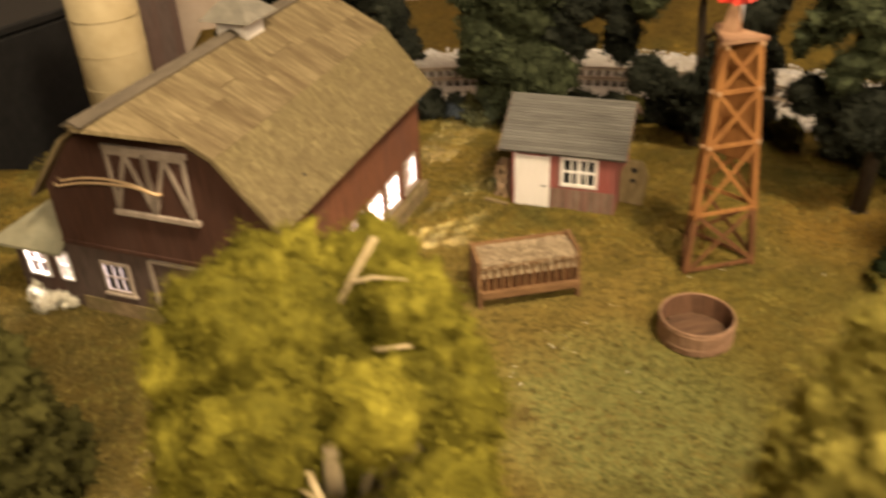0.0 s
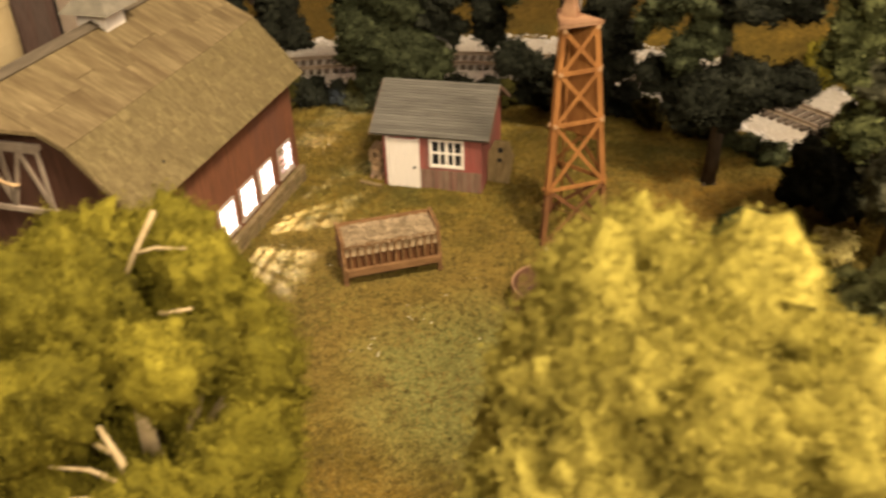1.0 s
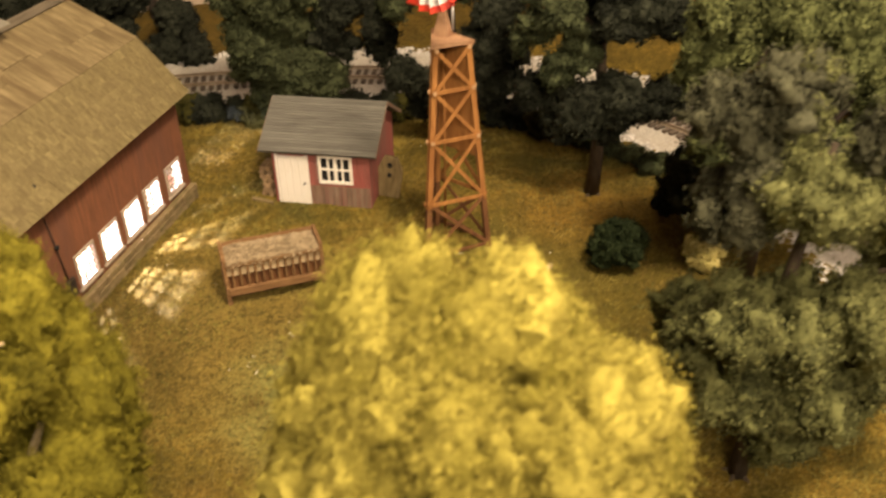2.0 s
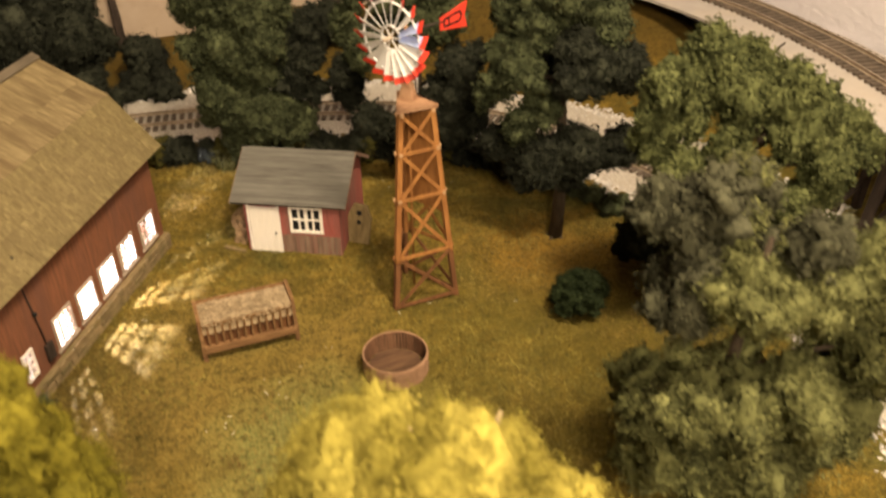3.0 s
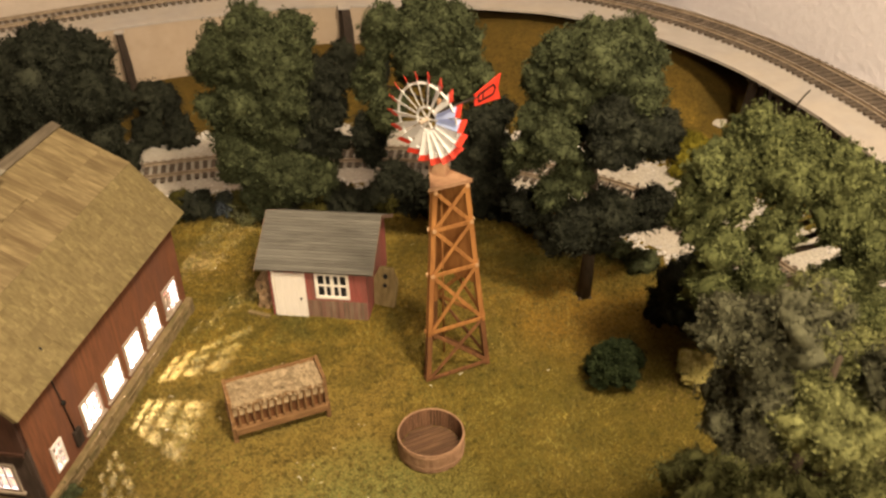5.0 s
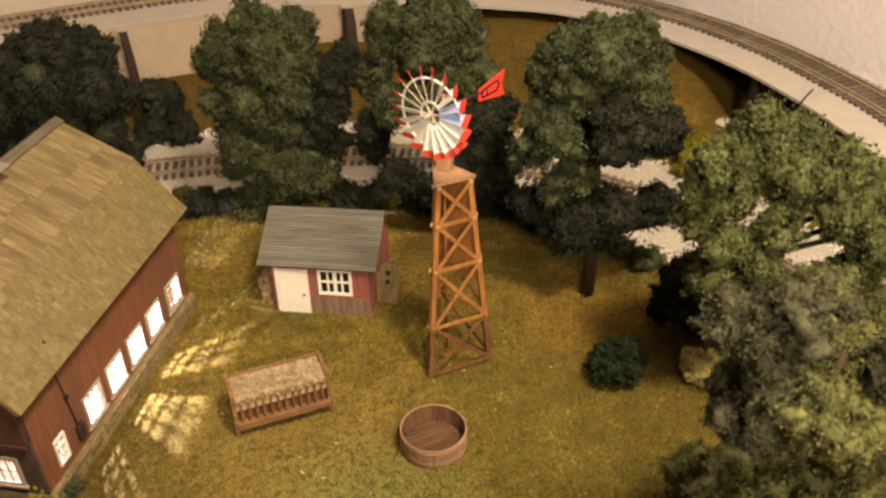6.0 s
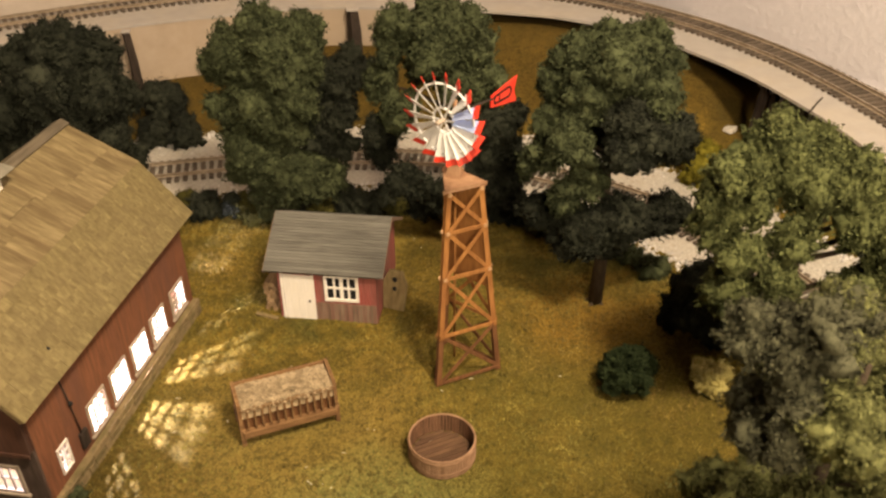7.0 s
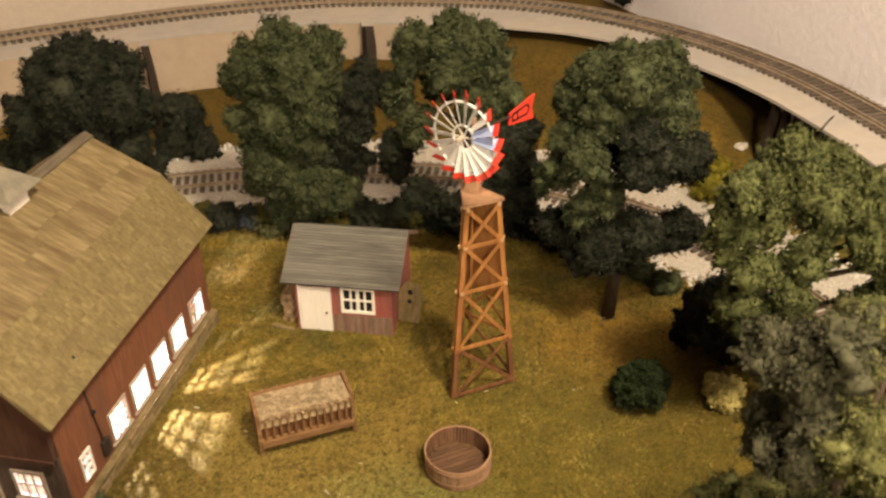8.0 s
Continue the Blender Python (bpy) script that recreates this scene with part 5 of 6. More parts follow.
def crown_mesh(name, lumps, field, level, material, squash, inset):
    """Lumps of foam foliage as one mesh, pitted and ragged by the field; faces buried in other lumps are left out."""
    v, f = ICO[level]
    vs, fs, start = [], [], 0
    for i, (c, s) in enumerate(lumps):
        p = c + v * s * np.array([1, 1, squash])
        hid = buried(p, lumps, i, squash, 0.8)
        q = p + v * (field(p) - inset)[:, None]
        keep = f[~hid[f].all(1)]
        vs.append(q)
        fs.append(keep + start)
        start += len(v)
    co, faces = np.concatenate(vs), np.concatenate(fs)
    used = np.unique(faces)
    slot = np.zeros(len(co), int)
    slot[used] = np.arange(len(used))
    co, faces = co[used], slot[faces]
    me = bpy.data.meshes.new(name)
    me.vertices.add(len(co))
    me.vertices.foreach_set("co", (co * CM).reshape(-1).astype(np.float32))
    me.loops.add(len(faces) * 3)
    me.loops.foreach_set("vertex_index", faces.reshape(-1).astype(np.int32))
    me.polygons.add(len(faces))
    me.polygons.foreach_set("loop_start", np.arange(0, len(faces) * 3, 3, dtype=np.int32))
    me.update(calc_edges=True)
    me.materials.append(material)
    return me


def leaf_cloud(rng, lumps, density, leaf, field, squash=1.15, slim=0.5):
    """Loose three-cornered leaf tufts standing on the ragged surface of every lump; density: tufts for a lump of 1 cm."""
    tris = []
    for i, (c, s) in enumerate(lumps):
        n = int(density * s * s)
        d = rng.normal(size=(n, 3))
        d /= np.linalg.norm(d, axis=1)[:, None]
        p = c + d * s * np.array([1, 1, squash])
        open_air = ~buried(p, lumps, i, squash, 0.88)
        d, p = d[open_air], p[open_air]
        n = len(p)
        p = p + d * (field(p) - 0.03 + rng.uniform(-0.04, 0.1, n))[:, None]
        nrm = d + rng.normal(0, 0.8, (n, 3))
        nrm /= np.linalg.norm(nrm, axis=1)[:, None]
        t = np.cross(nrm, rng.normal(size=(n, 3)))
        t /= np.linalg.norm(t, axis=1)[:, None]
        b = np.cross(nrm, t)
        w = leaf * rng.uniform(0.6, 1.5, n)[:, None]
        h = w * slim * rng.uniform(0.7, 1.3, n)[:, None]
        tris.append(np.stack([p - t * w, p + t * w * 0.5 - b * h, p + t * w * 0.5 + b * h], 1))
    return np.concatenate(tris)


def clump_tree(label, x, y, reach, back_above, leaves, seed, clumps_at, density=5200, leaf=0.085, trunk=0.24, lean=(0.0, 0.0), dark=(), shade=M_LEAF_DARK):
    """A model tree of separate foam clumps on a bare armature. clumps_at: each clump's offset from the trunk, height
    and size;
    the crown bulges by reach towards either side, and clumps higher than back_above have a twin at the back. dark: the
    clumps coloured with shade, a darker foliage standing in for crown parts in shadow."""
    rng = np.random.RandomState(seed)
    z0 = float(ground_z(x, y)) - 0.1
    tree = thing("tree", label, "tree", x, y, 0, z0, "model trees")
    a = np.array(clumps_at)
    mid, half = (a[:, :2].min(0) + a[:, :2].max(0)) / 2, (a[:, :2].max(0) - a[:, :2].min(0)) / 2 + 0.1
    rho = np.minimum(1.0, np.hypot(*((a[:, :2] - mid) / half).T))
    heads = [(np.array((dx, -reach * math.sqrt(1 - r * r), z - z0)) + rng.normal(0, (0.12, 0.3, 0.12)), size, k in dark) for k, ((dx, z, size), r) in enumerate(zip(clumps_at, rho))]
    # smaller clumps bridge close neighbours; twins fill the back, lowered to stay behind the front ones in the camera's
    # view
    links = []
    for k, (c, s, d) in enumerate(heads):
        for c2, s2, d2 in heads[:k]:
            if d and d2 and 0.75 < np.linalg.norm(c - c2) / (s + s2) < 1.2:
                links.append(((c + c2) / 2 + rng.normal(0, 0.12, 3), (s + s2) * 0.36, d))
    twins = [(c * np.array((1, -1, 1)) + np.array((0, 0, 1.1 * c[1])), s, d) for c, s, d in heads if c[2] + z0 > back_above and c[1] < -0.4]
    lumps = {False: [], True: []}
    for k, (c, s, d) in enumerate(heads + links + twins):
        lumps[d].append((c, s * 0.66))
        for i in range(int(13 + 12 * s) if k < len(heads) else 9):
            v = rng.normal(size=3)
            v /= np.linalg.norm(v)
            lumps[d].append((c + v * s * rng.uniform(0.52, 0.76) * np.array((1.0, 1.0, 0.95)), s * rng.choice((0.2, 0.28, 0.36, 0.46))))
    # armature: a bent trunk and a limb to each of the larger clumps
    top = Vector((mid[0] * 0.6 + lean[0], lean[1], a[:, 1].max() - z0 - 1.2))
    pts = [Vector((0, 0, 0)), Vector((0.1, 0, top.z * 0.3)), Vector((top.x * 0.4 - 0.1, top.y * 0.4, top.z * 0.62)), top]
    bm = bmesh.new()
    tube(bm, pts, [trunk * 1.25, trunk, trunk * 0.75, trunk * 0.3], 9)
    for k in range(5):
        g = k * 1.26 + rng.uniform(0, 0.5)
        tube(bm, [(0, 0, 0.25), (math.cos(g) * trunk * 2.2, math.sin(g) * trunk * 2.2, 0.04)], [trunk * 0.6, 0.03], 5)
    part("trunk", bm, M_BARK, tree)
    for c, s, _ in sorted(heads, key=lambda h: -h[1])[:13]:
        c = Vector(c)
        u = min(0.9, max(0.25, (c.z - 1.6) / top.z))
        base = pts[1].lerp(pts[2], (u - 0.3) / 0.32) if u < 0.62 else pts[2].lerp(top, (u - 0.62) / 0.38)
        bm = bmesh.new()
        tube(bm, [base, base.lerp(c, 0.5) + Vector((0, 0, 0.2)), c], [trunk * 0.5, trunk * 0.36, trunk * 0.16], 6)
        part("limb", bm, M_BARK, tree)
    field = foam(rng, ((0.75, 0.1), (0.38, 0.1), (0.19, 0.07)))
    for d, material, words in ((False, leaves, ""), (True, shade, "foliage darkened for the shaded parts of the crown")):
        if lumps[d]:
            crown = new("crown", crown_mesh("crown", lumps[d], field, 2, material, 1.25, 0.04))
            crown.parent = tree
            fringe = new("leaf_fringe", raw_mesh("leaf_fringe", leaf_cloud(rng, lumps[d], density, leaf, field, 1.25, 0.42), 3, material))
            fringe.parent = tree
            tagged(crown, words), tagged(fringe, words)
    return tree


def build_tree(label, x, y, centre, radii, leaves, seed, count=44, size=1.0, density=3200, leaf=0.055, bark=None, low=-0.6, trunk=0.28, slim=0.6, keep=None, extra=(), pack=0.48, level=4, dome=2.3, shell=0.5, fluffy=False):
    rng = np.random.RandomState(seed)
    z0 = float(ground_z(x, y)) - 0.1
    tree = thing("tree", label, "tree", x, y, 0, z0, "model trees")
    c = np.array([centre[0] - x, centre[1] - y, centre[2] - z0])
    rel = (lambda px, py, pz: keep(px + x, py + y, pz + z0)) if keep else None
    lumps = clumps(rng, c, radii, count, size, low, rel, [((ex - x, ey - y, ez - z0), es) for ex, ey, ez, es in extra], pack, dome, shell)
    bark = bark or M_BARK
    # trunk with a slight bend
    bm = bmesh.new()
    top = Vector((c[0] * 0.8, c[1] * 0.8, c[2] * 1.05))
    pts = [Vector((0, 0, 0)), Vector((c[0] * 0.15 + 0.1, c[1] * 0.15, top.z * 0.33)), Vector((c[0] * 0.5 - 0.08, c[1] * 0.5, top.z * 0.66)), top]
    tube(bm, pts, [trunk * 1.25, trunk, trunk * 0.75, trunk * 0.4], 9)
    for k in range(5):
        a = k * 1.26 + rng.uniform(0, 0.5)
        tube(bm, [(0, 0, 0.25), (math.cos(a) * trunk * 2.2, math.sin(a) * trunk * 2.2, 0.04)], [trunk * 0.6, 0.03], 5)
    part("trunk", bm, bark, tree)
    order = sorted(range(len(lumps)), key=lambda i: -lumps[i][1])
    for i in order[:9]:
        lc = Vector(lumps[i][0])
        u = min(0.9, max(0.3, lc.z / top.z * 0.6))
        base = Vector((top.x * u, top.y * u, top.z * u))
        mid = base.lerp(lc, 0.55) + Vector((0, 0, 0.25))
        bm = bmesh.new()
        tube(bm, [base, mid, lc], [trunk * 0.5, trunk * 0.34, trunk * 0.16], 6)
        part("limb", bm, bark, tree)
    field = foam(rng, ((0.9, 0.05), (0.42, 0.06), (0.22, 0.085), (0.12, 0.07))) if fluffy else foam(rng)
    crown = new("crown", crown_mesh("crown", lumps, field, level, leaves, 1.38, 0.05))
    crown.parent = tree
    fringe = new("leaf_fringe", raw_mesh("leaf_fringe", leaf_cloud(rng, lumps, density, leaf, field, 1.38, slim), 3, leaves))
    fringe.parent = tree
    return tree


DARK, MIDG, YEL = "dark green model tree with clump foliage behind the farmyard", "green model tree with clump foliage and open dark limbs", "yellow-green model tree of fluffy fibre foliage"
clump_tree(DARK, -3.0, 46.8, 1.6, 8, M_LEAF_DARK, 1,
    ((0.8, 9.8, 1.48), (-0.5, 9.2, 1.36), (2.4, 9.4, 1.26), (-2.8, 7.5, 0.71), (0.5, 7.8, 1.63), (2.7, 7.8, 1.45), (3.6, 7, 0.9), (-1.7, 6.8, 1.3),
     (0.6, 5.6, 1.57), (2.6, 5, 1.33), (3.3, 3.6, 0.82), (-1.8, 4, 1.27), (-3, 4.4, 1.06)))
clump_tree(DARK, 8.45, 44.4, 1.6, 8.5, M_LEAF_GREEN, 2,
    ((-0.2, 11.2, 1.31), (-1.7, 10.2, 1.21), (1.5, 10.8, 1.07), (2.4, 10.7, 0.57), (0, 9.8, 1.54), (-2.4, 9.1, 0.87), (1.8, 9.6, 1.07),
     (-0.7, 8, 1.48), (-2.4, 7.4, 0.82), (1.1, 8.1, 1.07), (0.4, 6.7, 1.32), (-1.5, 6.2, 1.16), (3.2, 8.2, 0.98), (3.1, 6.8, 0.87), (2.4, 5.4, 0.99),
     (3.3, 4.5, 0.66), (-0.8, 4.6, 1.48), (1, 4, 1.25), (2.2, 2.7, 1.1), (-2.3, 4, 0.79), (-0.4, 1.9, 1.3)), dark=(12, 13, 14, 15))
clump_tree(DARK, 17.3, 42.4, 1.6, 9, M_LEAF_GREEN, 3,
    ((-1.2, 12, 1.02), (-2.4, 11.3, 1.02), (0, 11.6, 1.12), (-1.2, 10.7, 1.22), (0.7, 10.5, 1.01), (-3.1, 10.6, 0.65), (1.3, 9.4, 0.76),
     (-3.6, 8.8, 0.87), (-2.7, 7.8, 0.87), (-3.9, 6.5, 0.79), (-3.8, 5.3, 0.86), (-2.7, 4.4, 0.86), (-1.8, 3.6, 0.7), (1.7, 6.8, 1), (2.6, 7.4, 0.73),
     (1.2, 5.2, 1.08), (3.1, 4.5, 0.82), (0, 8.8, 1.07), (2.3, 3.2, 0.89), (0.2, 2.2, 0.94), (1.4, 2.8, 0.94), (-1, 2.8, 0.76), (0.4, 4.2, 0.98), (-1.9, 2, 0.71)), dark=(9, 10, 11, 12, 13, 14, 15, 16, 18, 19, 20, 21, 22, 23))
# The last three dark clumps stand in for the shaded hollow in the crown.
tall_tree = clump_tree(DARK, 23.2, 35.6, 1.7, 9.8, M_LEAF_GREEN, 4,
    ((-0.5, 12.8, 0.97), (-1.9, 12.6, 0.9), (0.8, 12.5, 1.03), (1.8, 11.9, 0.8), (-2.6, 11.9, 0.75), (-0.6, 11.9, 1.18), (1.3, 10.8, 0.98),
     (-1.7, 11.1, 0.94), (-3, 10.9, 0.66), (-2.7, 9.9, 0.81), (-2.9, 8.5, 0.77), (-2, 9.2, 1), (-1.6, 7.4, 0.93), (-2.4, 6.7, 0.7),
     (-3.5, 7.7, 0.55), (1.4, 9.2, 1.04), (2.7, 8.4, 0.77), (2.8, 9, 0.67), (-1.1, 5.1, 1.08), (0.3, 5.3, 0.98), (1.6, 4.4, 0.85), (3.1, 4.7, 0.92),
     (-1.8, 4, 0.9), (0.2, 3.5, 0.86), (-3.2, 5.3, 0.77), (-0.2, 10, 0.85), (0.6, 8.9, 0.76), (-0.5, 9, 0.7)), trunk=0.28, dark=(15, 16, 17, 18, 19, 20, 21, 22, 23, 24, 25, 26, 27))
z0 = float(ground_z(23.2, 35.6)) - 0.1
bm = bmesh.new()
tube(bm, [(0.6, -0.4, 11.7 - z0), (1, -0.8, 12.4 - z0), (1.9, -0.4, 12.5 - z0)], [0.03, 0.03, 0.015], 5)
part("bare_twig", bm, M_TWIG, tall_tree, "pale bare twig")
clump_tree(MIDG, 27.7, 28, 1.8, 10.8, M_LEAF_MID, 5,
    ((-1.6, 11.5, 0.93), (-0.1, 11.4, 0.97), (1, 10.9, 0.98), (-2.7, 10.9, 0.92), (2, 10.2, 1), (-1.6, 10.7, 0.92), (-0.3, 10.7, 1.02),
     (-3.1, 9.9, 0.84), (-2.3, 9.7, 0.68), (1.3, 9.4, 0.94), (2.5, 8.4, 1.02), (-3.1, 8.6, 0.85), (-2.2, 7.9, 0.86), (-1.4, 7.4, 0.67),
     (-2.5, 6.5, 0.89), (2.5, 6.9, 0.95), (2.6, 4.9, 0.93), (4.6, 4, 1.04),
     (3.9, 8.7, 1.16), (-1.1, 8.6, 0.66), (-0.7, 6.7, 0.69), (-1.4, 6, 0.73), (-0.9, 9.7, 0.57), (1.3, 6.8, 0.57), (1.4, 5.7, 0.67), (2.1, 6.5, 0.81)), trunk=0.26, lean=(0.6, 0.4))
clump_tree("olive green model tree of clump foliage with dark gaps", 23.7, 18, 2, 3, M_LEAF_OLIVE, 6,
    ((-0.3, 12.1, 0.75), (0.9, 11.6, 0.76), (-1.5, 12, 0.7), (-2.2, 11.5, 0.76), (-2, 9.1, 0.67), (-1.6, 11.8, 0.84), (-0.6, 11.8, 0.91),
     (-1.8, 9.9, 0.95), (-0.8, 10.3, 1), (0.6, 10.4, 1.04), (2.5, 10.4, 1.13), (3.6, 8, 1.23), (-1.5, 6.8, 0.99), (-0.1, 6.6, 1.17),
     (1.2, 6.9, 1.18), (3.8, 5, 1.51), (-1.2, 4.6, 1.1), (0.4, 4.2, 1.2),
     (2, 4.6, 1.2), (-1.8, 3, 0.9), (0.6, 2.4, 1.1), (2.4, 2.6, 1.1), (-2.3, 6, 0.8)), density=7000, leaf=0.06, dark=(0, 1, 2, 3, 4, 5, 7), shade=M_LEAF_OLIVE_SHADE)
yellow_tree = build_tree(YEL, 15.1, 9.8, (14.85, 9.7, 8.8), (2.8, 2.45, 4.2), M_LEAF_YELLOW, 7, 250, 0.58, 11000, 0.05, M_TWIG, slim=0.25, pack=0.34, level=3, low=-0.85, dome=2.0, shell=0.8, fluffy=True,
                         keep=lambda px, py, pz: 0.65 * (px - 14.85) + 0.2 * (py - 9.7) + 0.65 * (pz - 8.8) < 2.7,
                         extra=((13.3, 10.7, 11.7, 0.8), (12.9, 10.4, 10.9, 0.8), (14.0, 11.0, 12.2, 0.7), (12.7, 10.0, 9.9, 0.8)))
z0 = float(ground_z(15.1, 9.8)) - 0.1
for a, b in (((14.35, 10.7, 12.2), (14.55, 10.4, 13.0)), ((14.15, 10.7, 12.1), (14.0, 10.4, 12.9)), ((15.8, 11.1, 12.0), (16.05, 10.9, 12.7)), ((13.8, 9.7, 11.4), (14.25, 9.2, 12.0)),
             ((16.7, 10.1, 11.2), (17.4, 9.6, 10.9)), ((14.6, 8.2, 10.2), (14.9, 7.6, 10.9))):
    bm = bmesh.new()
    mid = [(p + q) / 2 + o for p, q, o in zip(a, b, (0.05, -0.04, 0.03))]
    tube(bm, [(p[0] - 15.1, p[1] - 9.8, p[2] - z0) for p in (a, mid, b)], [0.06, 0.05, 0.025], 6)
    part("bare_twig", bm, M_TWIG, yellow_tree, "pale bare twig")



def hollow(p, a, b, r):
    """Whether a place lies within r of the line from a to b."""
    p, a, b = np.array(p), np.array(a), np.array(b)
    u = min(1.0, max(0.0, float(np.dot(p - a, b - a) / np.dot(b - a, b - a))))
    return np.linalg.norm(p - a - (b - a) * u) < r


# openings in the spongy crown, cut along the camera's line of sight: from inside, to outside, how wide
MOSS_GAPS = (((5.2, 12.8, 7.4), (6.7, 9.5, 10.6), 0.9), ((6.3, 13.6, 9.6), (7.1, 11.8, 11.0), 0.75), ((3.6, 12.9, 9.0), (4.4, 11.0, 10.9), 0.75),
             ((5.3, 14.6, 9.4), (6.2, 12.6, 11.8), 0.6), ((7.0, 13.0, 8.0), (8.0, 10.8, 10.0), 0.75), ((4.9, 13.6, 6.4), (5.2, 11.0, 8.6), 0.8),
             ((5.9, 14.0, 10.0), (6.3, 12.4, 11.6), 0.5))
moss_tree = build_tree(YEL, 5.3, 13.4, (5.2, 13.5, 7.1), (2.5, 2.15, 3.95), M_LEAF_MOSS, 8, 270, 0.55, 11000, 0.048, M_TWIG, slim=0.25, trunk=0.34, pack=0.33, level=3, low=-0.9, dome=2.7, shell=0.8, fluffy=True,
                       keep=lambda px, py, pz: not any(hollow((px, py, pz), *h) for h in MOSS_GAPS))
# the forked pale trunk and the snapped twigs, moved towards the camera to show clear of the foliage
for line, r0, r1 in ((((5.7, 12.2, 4.6), (5.7, 11.6, 7.2), (5.45, 11.4, 9.0)), 0.17, 0.04), (((5.7, 11.6, 7.2), (5.1, 11.3, 8.1), (4.5, 11.2, 8.3)), 0.06, 0.02),
                     (((5.7, 11.65, 6.8), (5.15, 11.3, 7.4), (4.6, 11.2, 7.5)), 0.06, 0.02), (((5.5, 11.4, 8.4), (5.05, 11.4, 8.9), (4.75, 11.5, 9.5)), 0.05, 0.02),
                     (((5.55, 13.2, 10.4), (5.95, 13.3, 11.15), (6.4, 13.5, 11.9)), 0.035, 0.05), (((6.0, 13.3, 11.2), (6.35, 13.3, 11.3), (6.9, 13.4, 11.2)), 0.035, 0.015),
                     (((6.4, 12.7, 10.35), (6.65, 12.7, 10.38), (6.95, 12.75, 10.4)), 0.04, 0.03)):
    bm = bmesh.new()
    z0 = float(ground_z(5.3, 13.4)) - 0.1
    tube(bm, [(px - 5.3, py - 13.4, pz - z0) for px, py, pz in line], [r0, (r0 + r1) / 2, r1], 7)
    part("bare_twig", bm, M_TWIG, moss_tree, "pale bare twig")
twig_tree = build_tree("dark yellow-green model tree with pale bare twigs", -3.8, 15.4, (-3.8, 15.4, 4.7), (2.1, 2.1, 3.3), M_LEAF_SHADY, 9, 90, 0.6, 8000, 0.046, M_TWIG, slim=0.3)
z0 = float(ground_z(-3.8, 15.4)) - 0.1
for a, b, c in (((-3.0, 13.6, 4.2), (-2.6, 13.0, 5.3), (-2.3, 12.7, 6.4)), ((-2.7, 13.1, 5.0), (-2.0, 12.8, 5.4), (-1.4, 12.7, 5.5)), ((-3.3, 13.2, 4.8), (-3.4, 12.8, 5.9), (-3.2, 12.6, 6.8)),
                ((-2.2, 13.6, 3.8), (-1.6, 13.2, 4.2), (-1.0, 13.1, 4.3))):
    bm = bmesh.new()
    tube(bm, [(p[0] + 3.8, p[1] - 15.4, p[2] - z0) for p in (a, b, c)], [0.08, 0.05, 0.02], 6)
    part("bare_twig", bm, M_TWIG, twig_tree, "pale bare twig")



def build_shrub(name, label, category, x, y, r, h, leaves, seed, density=3600, leaf=0.05, group="", lump=0.5, count=9):
    rng = np.random.RandomState(seed)
    z0 = float(ground_z(x, y))
    root = thing(name, label, category, x, y, 0, z0, group)
    lumps = clumps(rng, (0, 0, h * 0.42), (r * (1.1 - lump), r * (1.1 - lump), h * 0.42), count, r * lump, -0.4)
    field = foam(rng, ((0.5, 0.2 * r * lump), (0.25, 0.14 * r * lump), (0.13, 0.1 * r * lump)))
    ob = new("leaves", raw_mesh("leaves", leaf_cloud(rng, lumps, density, leaf, field, 1.1), 3, leaves))
    ob.parent = root
    core = new("inner_foliage", crown_mesh("inner_foliage", lumps, field, 3, leaves, 1.1, 0.05))
    core.parent = root


build_shrub("bush", "round deep green bush on the turf", "bush", 22.8, 29.45, 1.22, 2.1, M_LEAF_BUSH, 31, 6500, 0.06, lump=0.24, count=70)
build_shrub("bush", "broad near-black green bush at the foot of a tree", "bush", 27.0, 32.0, 1.9, 4.1, M_LEAF_DARK, 36, 4600, 0.06, lump=0.34, count=34)
build_shrub("grass_tuft", "pale yellow tall grass tuft beside the bush", "grass tuft", 26.3, 29.2, 1.0, 1.15, M_LEAF_STRAW, 32, 6000, 0.08, lump=0.27, count=22)
build_shrub("flower_bush", "white blossoming low bush by the barn lean-to", "bush", -9.1, 28.5, 1.25, 0.7, M_BLOSSOM, 33, 6000, 0.04, lump=0.17, count=34)
build_shrub("low_shrub", "small green shrub at the barn corner", "shrub", 1.3, 26.0, 0.55, 0.35, M_LEAF_GREEN, 34)
build_shrub("corner_tree", "dark green shrub behind the raised track in the room corner", "shrub", 33.2, 67.6, 1.3, 6.6, M_LEAF_DARK, 35, 2600)
HEDGE = spline([(-1.5, 46.6), (3, 46.4), (6.5, 45.6), (10.5, 45.2), (14.7, 45.0), (19.1, 44.2), (22.6, 41.8)], 1.35)[0]
hr = random.Random(21)
for k, (hx, hy) in enumerate(HEDGE):
    build_shrub("hedge_shrub", "low dark scrubby shrub along the track edge", "shrub", hx + hr.uniform(-0.3, 0.3), hy + hr.uniform(-0.5, 0.5), hr.uniform(0.8, 1.15), hr.uniform(0.9, 1.7),
                M_LEAF_DARK if k % 3 else M_LEAF_SHADY, 100 + k, 3400, 0.055, "shrubs along the track")
for k, (hx, hy) in enumerate(((23.9, 40.7), (25.0, 39.7), (25.9, 38.6), (26.5, 37.4))):
    build_shrub("hedge_shrub", "low dark scrubby shrub along the track edge", "shrub", hx, hy, 0.85, 0.6 + 0.15 * (k % 2), M_LEAF_GREEN, 150 + k, 3400, 0.055, "shrubs along the track")
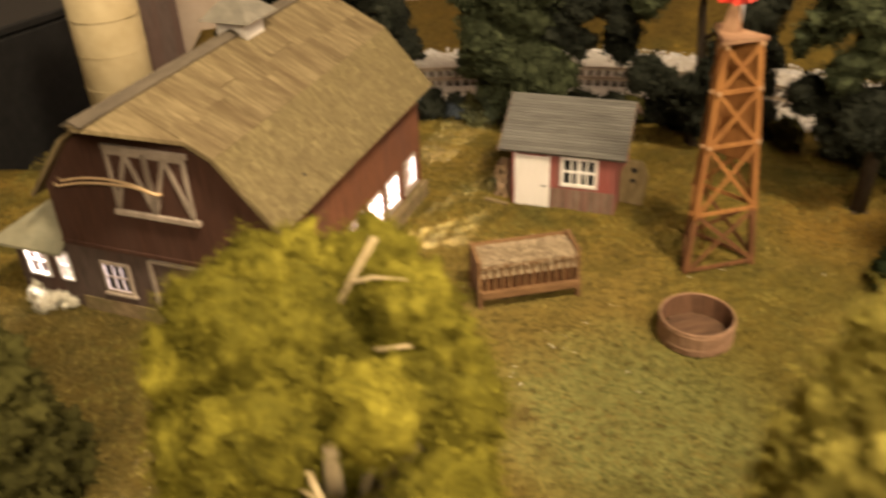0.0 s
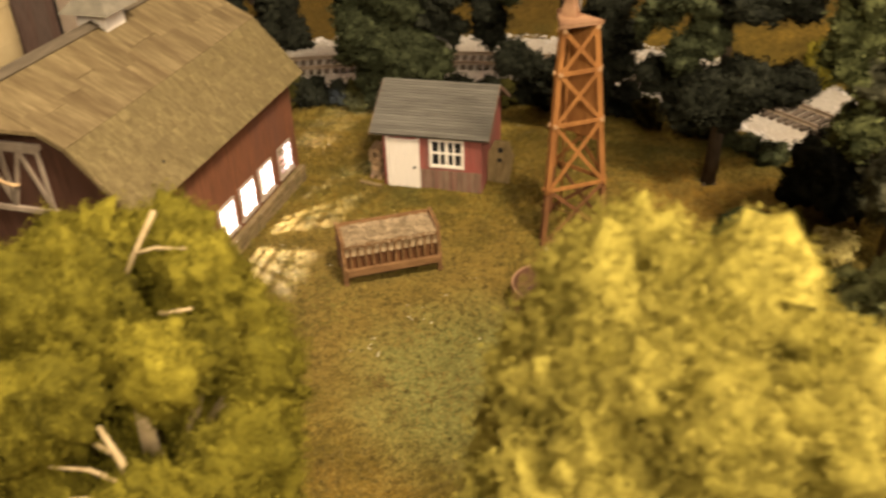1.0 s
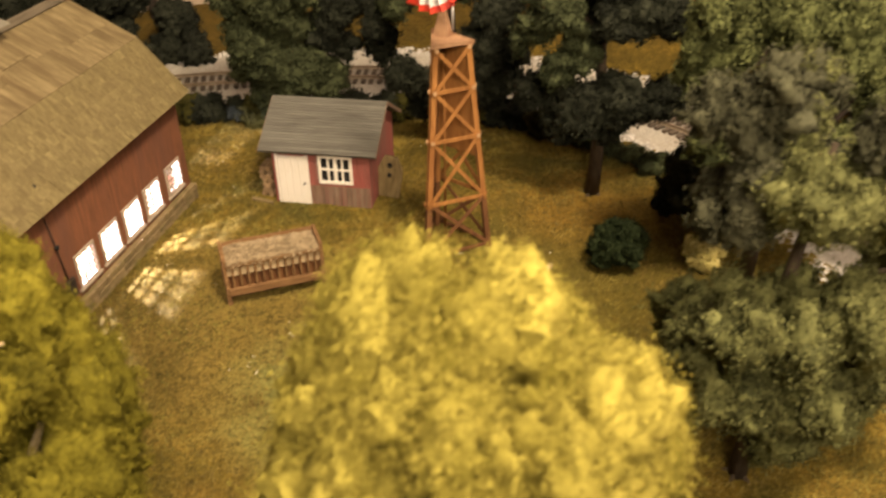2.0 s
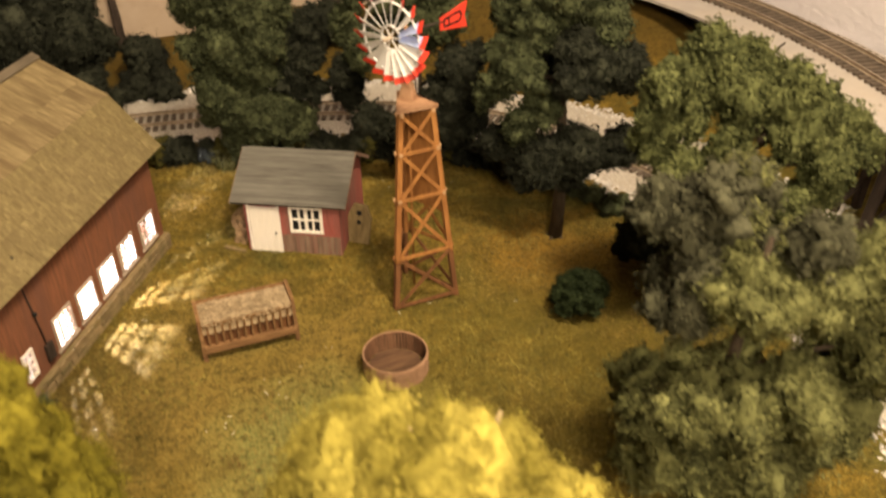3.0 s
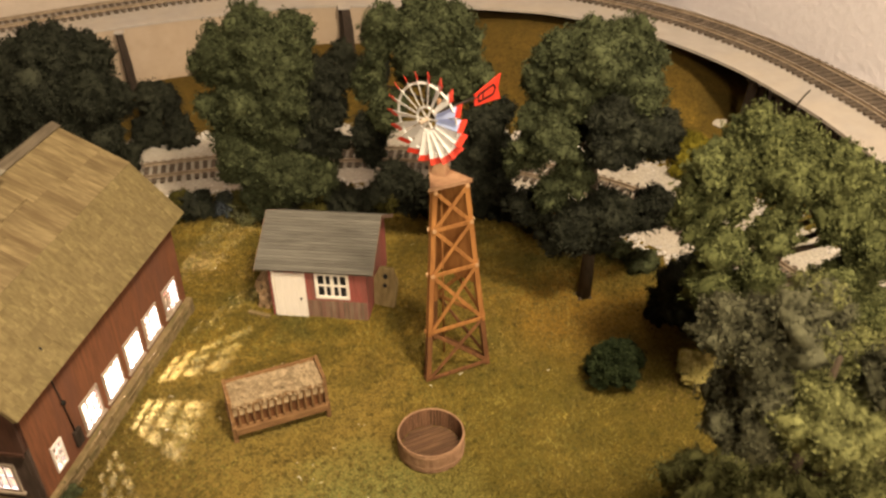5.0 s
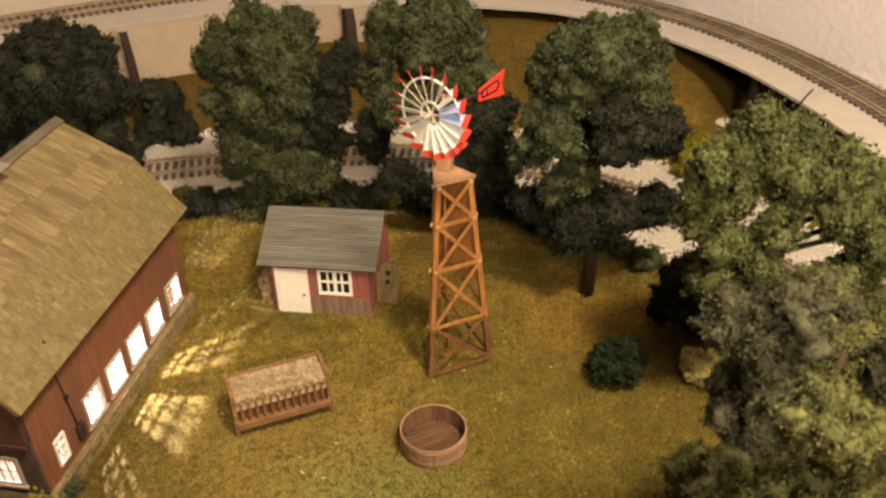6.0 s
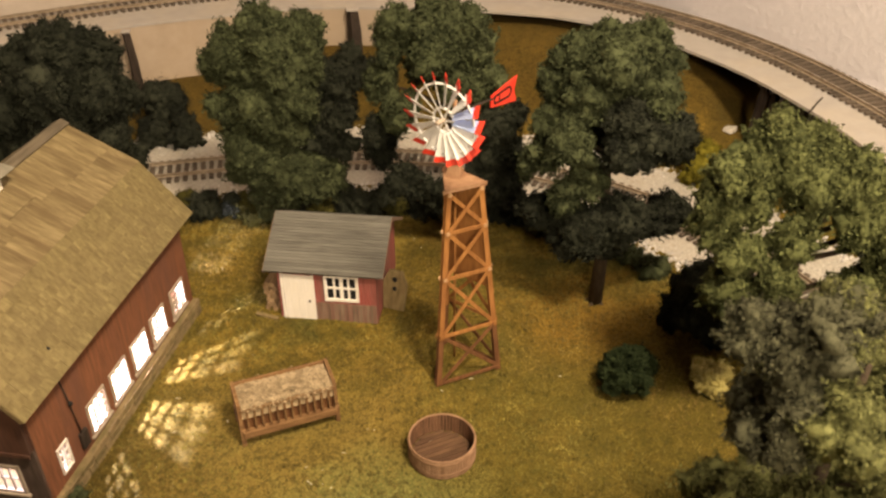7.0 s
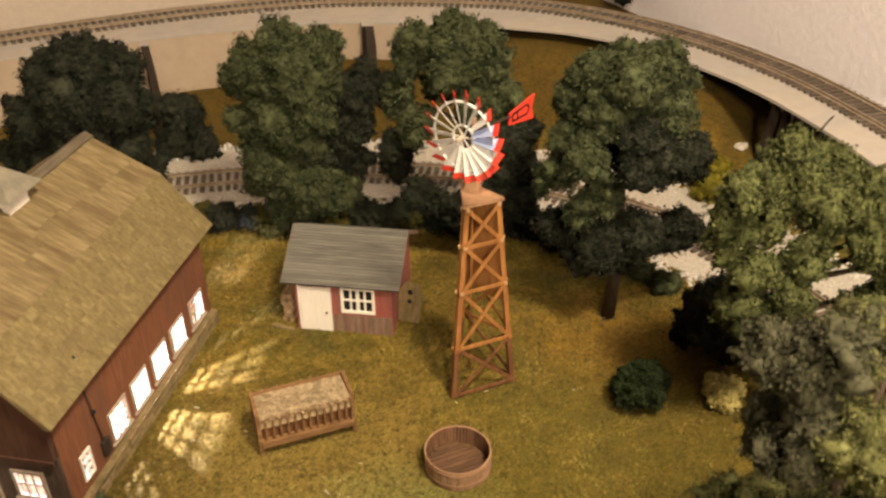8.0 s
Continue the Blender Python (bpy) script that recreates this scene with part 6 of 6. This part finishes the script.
for k, (bx, by, br, bh) in enumerate(((0.2, 57.2, 1.5, 4.0), (1.4, 55.6, 1.3, 2.3), (-0.4, 55.8, 1.1, 1.9), (10.7, 58.9, 1.5, 3.3), (12.3, 60.6, 1.6, 3.0), (14.2, 60, 1.5, 2.6), (-8, 57, 1.6, 2.4), (32.8, 47.7, 1.2, 1.9), (32.2, 46.4, 1.0, 1.4))):
    build_shrub("bank_bush", "dark bush on the bank behind the lower track" if k < 7 else "mossy yellow-green bush on the bank behind the lower track", "bush", bx, by, br, bh, M_LEAF_DARK if k < 7 else M_LEAF_MOSS, 200 + k, 2600, 0.06, "bushes on the bank")


def turf_fibres():
    rng = np.random.RandomState(40)
    n = 260000
    x, y = rng.uniform(-16, 31, n), rng.uniform(8, 46.5, n)
    keep = side_of(LOW_Q, LOW_D, x, y) < -3.6
    x, y = x[keep], y[keep]
    n = len(x)
    z = ground_z(x, y)
    p = np.column_stack([x, y, z - 0.02])
    a = rng.uniform(0, 6.28, n)
    w = rng.uniform(0.012, 0.028, n)
    h = rng.uniform(0.06, 0.2, n)
    s = np.column_stack([np.cos(a), np.sin(a), np.zeros(n)]) * w[:, None]
    tip = p + np.column_stack([rng.normal(0, 0.1, n), rng.normal(0, 0.1, n), h])
    me = raw_mesh("turf_fibres", np.stack([p - s, p + s, tip], 1), 3, M_BLADE)
    tagged(new("turf_fibres", me), "short brown-green static grass fibres over the farmyard", "grass", kind="stuff")


turf_fibres()


def scattered_straw():
    rng = np.random.RandomState(77)
    spots = np.array([(8.47, 24.3), (10.6, 25.4), (12.3, 24.5), (9.7, 26.5), (4.5, 29.0), (15.2, 30.1), (10.3, 26.3), (15.4, 41.1), (8.45, 24.1), (8.8, 23.8)])
    c = np.concatenate([spots, spots + rng.normal(0, 0.5, spots.shape), np.column_stack([rng.uniform(3, 24, 16), rng.uniform(22, 42, 16)])])
    n = len(c)
    p = np.column_stack([c, ground_z(c[:, 0], c[:, 1]) + 0.12])
    a = rng.uniform(0, 6.28, n)
    d = np.column_stack([np.cos(a), np.sin(a), rng.normal(0, 0.2, n)]) * rng.uniform(0.025, 0.1, n)[:, None]
    s = np.column_stack([-np.sin(a), np.cos(a), np.zeros(n)]) * 0.014
    me = raw_mesh("scattered_straw", np.stack([p - d - s, p + d - s, p + d + s, p - d + s], 1), 4, M_PALE_STRAW)
    tagged(new("scattered_straw", me), "pale bits of straw scattered over the turf", "straw", kind="stuff")


scattered_straw()

rock = bmesh.new()
bmesh.ops.create_icosphere(rock, subdivisions=2, radius=0.42)
for v in rock.verts:
    v.co = Vector((v.co.x * 1.4, v.co.y * 0.8, v.co.z * 0.45)) + noise.noise_vector(v.co * 2.3) * 0.16
rock_ob = part("rock", rock, M_BALLAST)
rock_ob.matrix_basis = at(35.4, 49.7, float(ground_z(35.4, 49.7)) + 0.1, 0, 0, 35)
tagged(rock_ob, "flat pale grey rock on the bank by the trestle", "rock")
